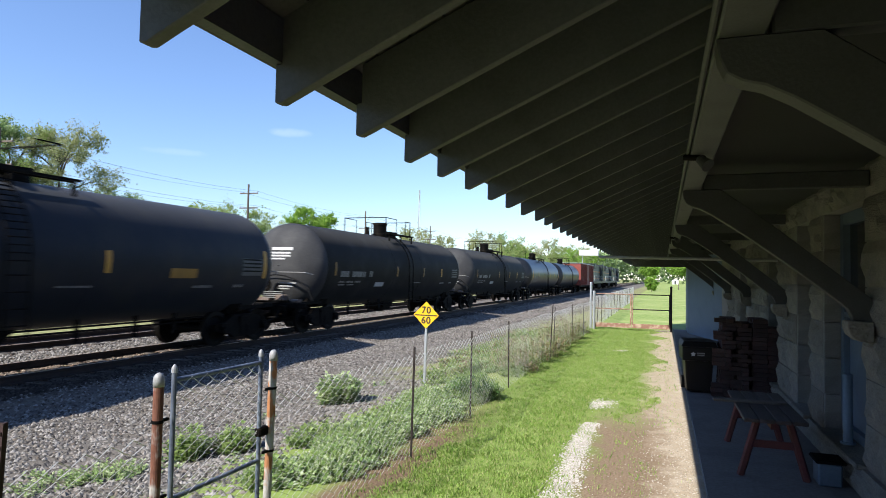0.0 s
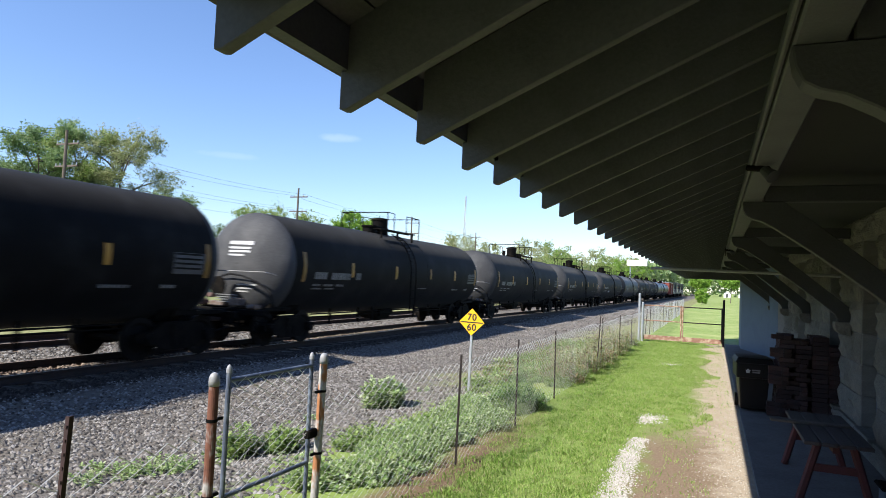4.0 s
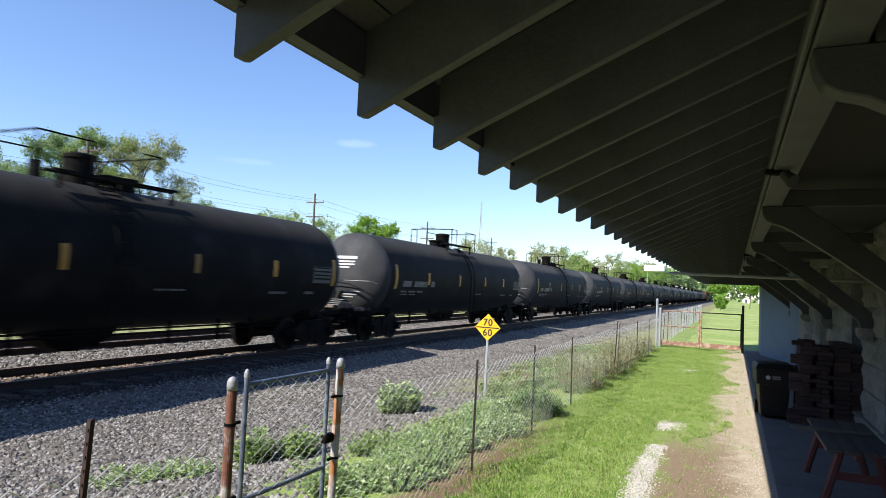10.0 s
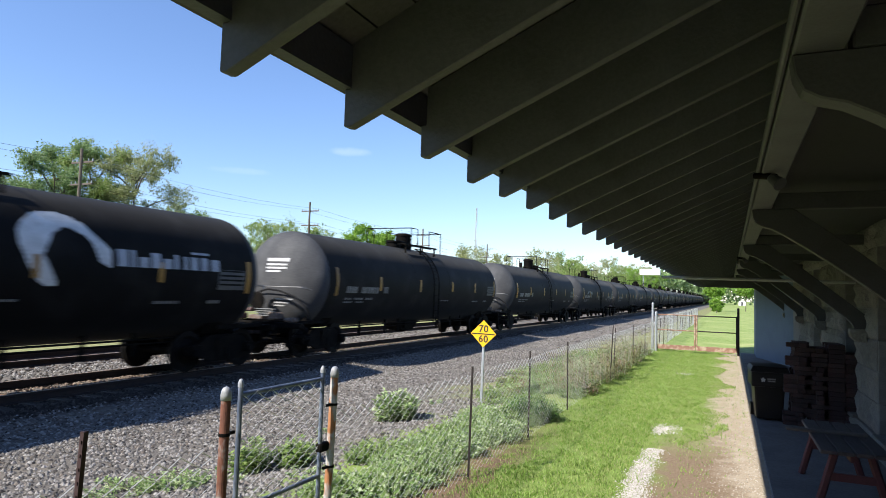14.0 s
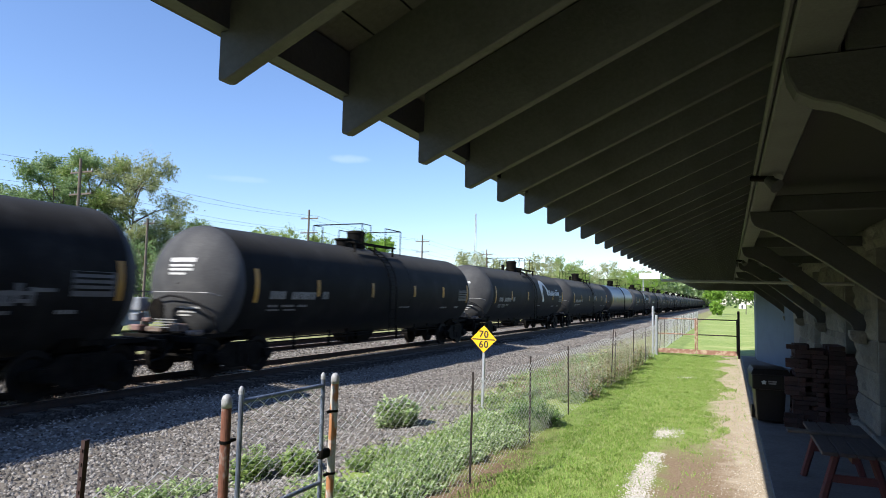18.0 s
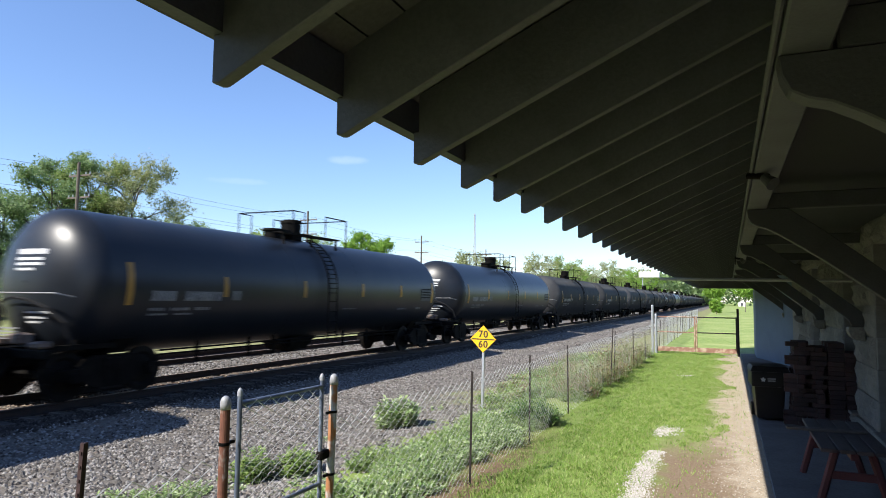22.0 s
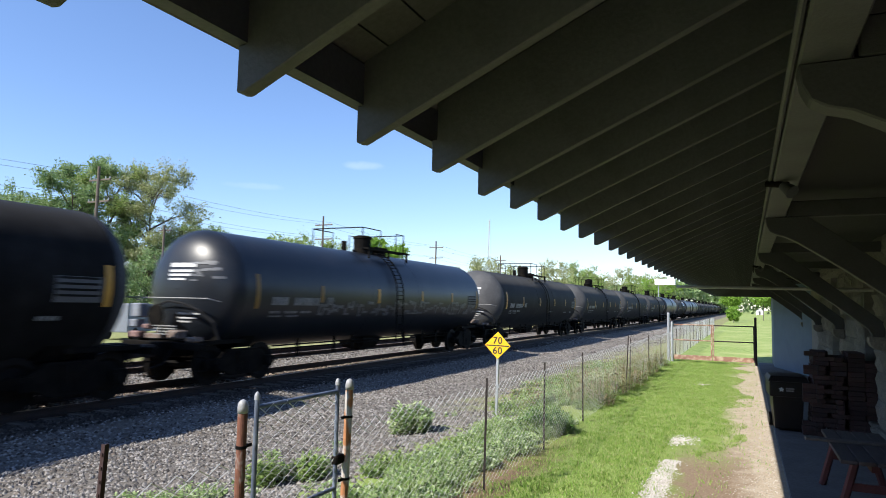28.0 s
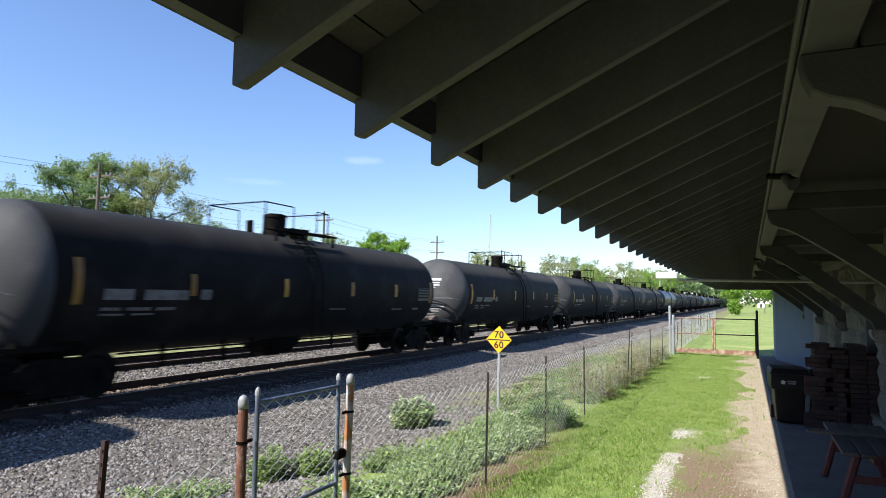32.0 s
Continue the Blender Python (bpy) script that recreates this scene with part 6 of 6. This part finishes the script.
def build_weeds():
    weed((-5.25, 9.95), 0.40, 0.60, 2400, 0.095, 1, "leafy green bush growing in the ballast")
    weed((-2.75, 9.6), 0.42, 0.46, 1900, 0.065, 2, "dark green weed clump against the fence", L_DEEP)
    weed((-5.3, 6.32), 0.26, 0.44, 900, 0.075, 3, "upright bright green weed in the ballast", L_FRESH)
    weed((-4.95, 6.72), 0.30, 0.40, 1000, 0.07, 4, "low bright green weed in the ballast", L_FRESH)
    weed((-5.68, 5.5), 0.42, 0.20, 1100, 0.045, 5, "low creeping weed in the ballast")
    weed((-6.05, 5.1), 0.40, 0.16, 900, 0.04, 6, "low creeping weed in the ballast")
    weed((-3.95, 6.9), 0.34, 0.30, 1000, 0.06, 7, "green weed clump in the ballast", L_FRESH)
    weed((-3.4, 17.4), 0.5, 0.42, 1500, 0.06, 8, "pale flowering weed beside the fence", L_PALE)
    rng = random.Random(17)
    for i in range(76):
        y = 5.3 + 0.066 * i + rng.uniform(-0.3, 0.3)
        x = -2.66 - rng.random() ** 1.2 * 1.15
        if y < 7:
            x = -2.85 - rng.random() * 0.7
        weed((x, y), rng.uniform(0.22, 0.4), rng.uniform(0.12, 0.30), 900, rng.uniform(0.035, 0.062), 100 + i, "low green weeds along the fence", (L_WEED, L_WEED, L_WEED, L_FRESH)[i % 4], name="weed_patch", group="weeds along the fence")
    for i in range(64):
        y = 11 + 0.21 * i + rng.uniform(-0.3, 0.3)
        x = -2.6 - rng.random() * 1.6
        weed((x, y), rng.uniform(0.25, 0.5), rng.uniform(0.12, 0.3), 420, 0.06, 200 + i, "grassy weeds along the fence", (L_WEED, L_FRESH)[i % 2], name="weed_patch", group="weeds along the fence")
    for i in range(60):
        y = 13 + 0.22 * i + rng.uniform(-0.4, 0.4)
        x = -3.6 - rng.random() ** 1.3 * (1.3 + 0.10 * (y - 13))
        weed((x, y), rng.uniform(0.35, 0.7), rng.uniform(0.10, 0.24), 380, 0.07, 500 + i, "low grass and dry stalks on the track bank", (L_FRESH, L_DRY, L_WEED)[i % 3], name="weed_patch", group="grass on the bank")
    for i in range(26):
        y = 12.5 + 0.42 * i + rng.uniform(-0.3, 0.3)
        weed((-2.5 - 0.9 * rng.random() ** 2, y), rng.uniform(0.2, 0.45), rng.uniform(0.35, 0.95), 420, 0.06, 400 + i, "dry brown dead weeds tangled by the fence", L_DRY, "weed_patch", "dead weeds by the fence")
    for i in range(10):
        x, y = rng.uniform(-6.5, -4), rng.uniform(4, 12)
        weed((x, y), rng.uniform(0.1, 0.25), rng.uniform(0.08, 0.16), 120, 0.05, 300 + i, "small weed in the ballast", name="weed_patch", group="weeds in the ballast")


build_weeds()


# ---- beyond the tracks ----
def build_far_things():
    v = thing("van", Matrix.Translation((-34, 27.5, -0.6)) @ pose(0, 0, 0, 0, 0, 20), "parked pale blue-grey van beyond the tracks", "van")
    bm = bmesh.new()
    prism(bm, [(-2.3, 0.45), (2.4, 0.45), (2.4, 1.1), (1.6, 1.35), (1.0, 2.1), (-2.3, 2.15)], "x", -0.95, 0.95)
    soften(bm, 0.08, 2)
    part("body", bm, M_PALE_BOX, v)
    for y in (-1.4, 0.2, 1.0):
        bm = bmesh.new()
        box(bm, (0.96, y, 1.65), (0.03, 0.7 if y < 1 else 0.4, 0.45))
        part("window", bm, M_GLASS_DARK, v)
    for y in (-1.5, 1.5):
        for s in (-1, 1):
            bm = bmesh.new()
            tube(bm, (s * 0.72, y, 0.34), (s * 0.98, y, 0.34), 0.34, 18)
            part("wheel", bm, M_BIN, v)
    p = thing("utility_pole", Matrix.Translation((-30.3, 26.1, -0.6)), "thin weathered wooden pole with a short crossarm beyond the tracks", "utility pole", "utility poles")
    bm = bmesh.new()
    tube(bm, (0, 0, -0.2), (0, 0, 6.7), 0.09, 10, 0.06)
    part("pole", bm, M_POLE, p)
    bm = bmesh.new()
    box(bm, (0, 0.08, 6.4), (0.9, 0.06, 0.08))
    arm = part("crossarm", bm, M_POLE, p)
    for x in (-0.38, 0.38):
        bm = bmesh.new()
        tube(bm, (x, 0.08, 6.4), (x, 0.08, 6.58), 0.035, 8)
        part("insulator", bm, M_GALV, arm)
    # platform lamp
    p = thing("box_sign", Matrix.Translation((-19.6, 165, -0.6)), "white box-shaped sign on a tall post beyond the train", "sign")
    bm = bmesh.new()
    tube(bm, (0.2, 0, 0), (0.2, 0, 8.3), 0.15, 10)
    part("post", bm, M_GALV, p)
    bm = bmesh.new()
    box(bm, (1.8, 0, 8.95), (4.8, 1.8, 1.4))
    soften(bm, 0.1, 2)
    part("sign_box", bm, M_WHITE, p, "white sign box")
    # small white sheds on the far lawn
    for x, y in ((5.0, 290), (11.0, 300)):
        s = thing("shed", Matrix.Translation((x, y, 0)), "small white shed beyond the lawn", "shed", "sheds beyond the lawn")
        bm = bmesh.new()
        prism(bm, [(-1.3, 0), (1.3, 0), (1.3, 1.7), (0, 2.5), (-1.3, 1.7)], "y", -1.5, 1.5)
        part("wall", bm, M_WHITE, s)
        for k in (-1, 1):
            bm = bmesh.new()
            prism(bm, [(k * 1.5, 1.6), (0, 2.52), (0, 2.62), (k * 1.5, 1.7)], "y", -1.7, 1.7)
            part("roof", bm, M_SHINGLE, s)
        bm = bmesh.new()
        box(bm, (0, -1.52, 0.8), (0.8, 0.05, 1.5))
        part("door", bm, M_GREY_MARK, s)
    # crossing signal mast and arm
    c = thing("crossing_signal", Matrix.Translation((-16.6, 250, -0.6)), "pale level-crossing signal mast with a long cantilever arm", "signal")
    bm = bmesh.new()
    tube(bm, (0, 0, 0), (0, 0, 6.0), 0.12, 10)
    part("mast", bm, M_GALV, c)
    bm = bmesh.new()
    tube(bm, (0, 0, 5.6), (-4.5, 0, 5.9), 0.06, 8)
    tube(bm, (0, 0, 5.2), (-4.5, 0, 5.5), 0.06, 8)
    for i in range(6):
        tube(bm, (-0.8 * i, 0, 5.25 + 0.05 * i), (-0.8 * i - 0.4, 0, 5.65 + 0.05 * i), 0.03, 6)
    part("arm", bm, M_GALV, c)
    for x in (-4.2, -2.6):
        bm = bmesh.new()
        box(bm, (x, -0.1, 5.3), (0.7, 0.15, 0.35))
        part("light_box", bm, M_UNDER, c)


build_far_things()

motions()
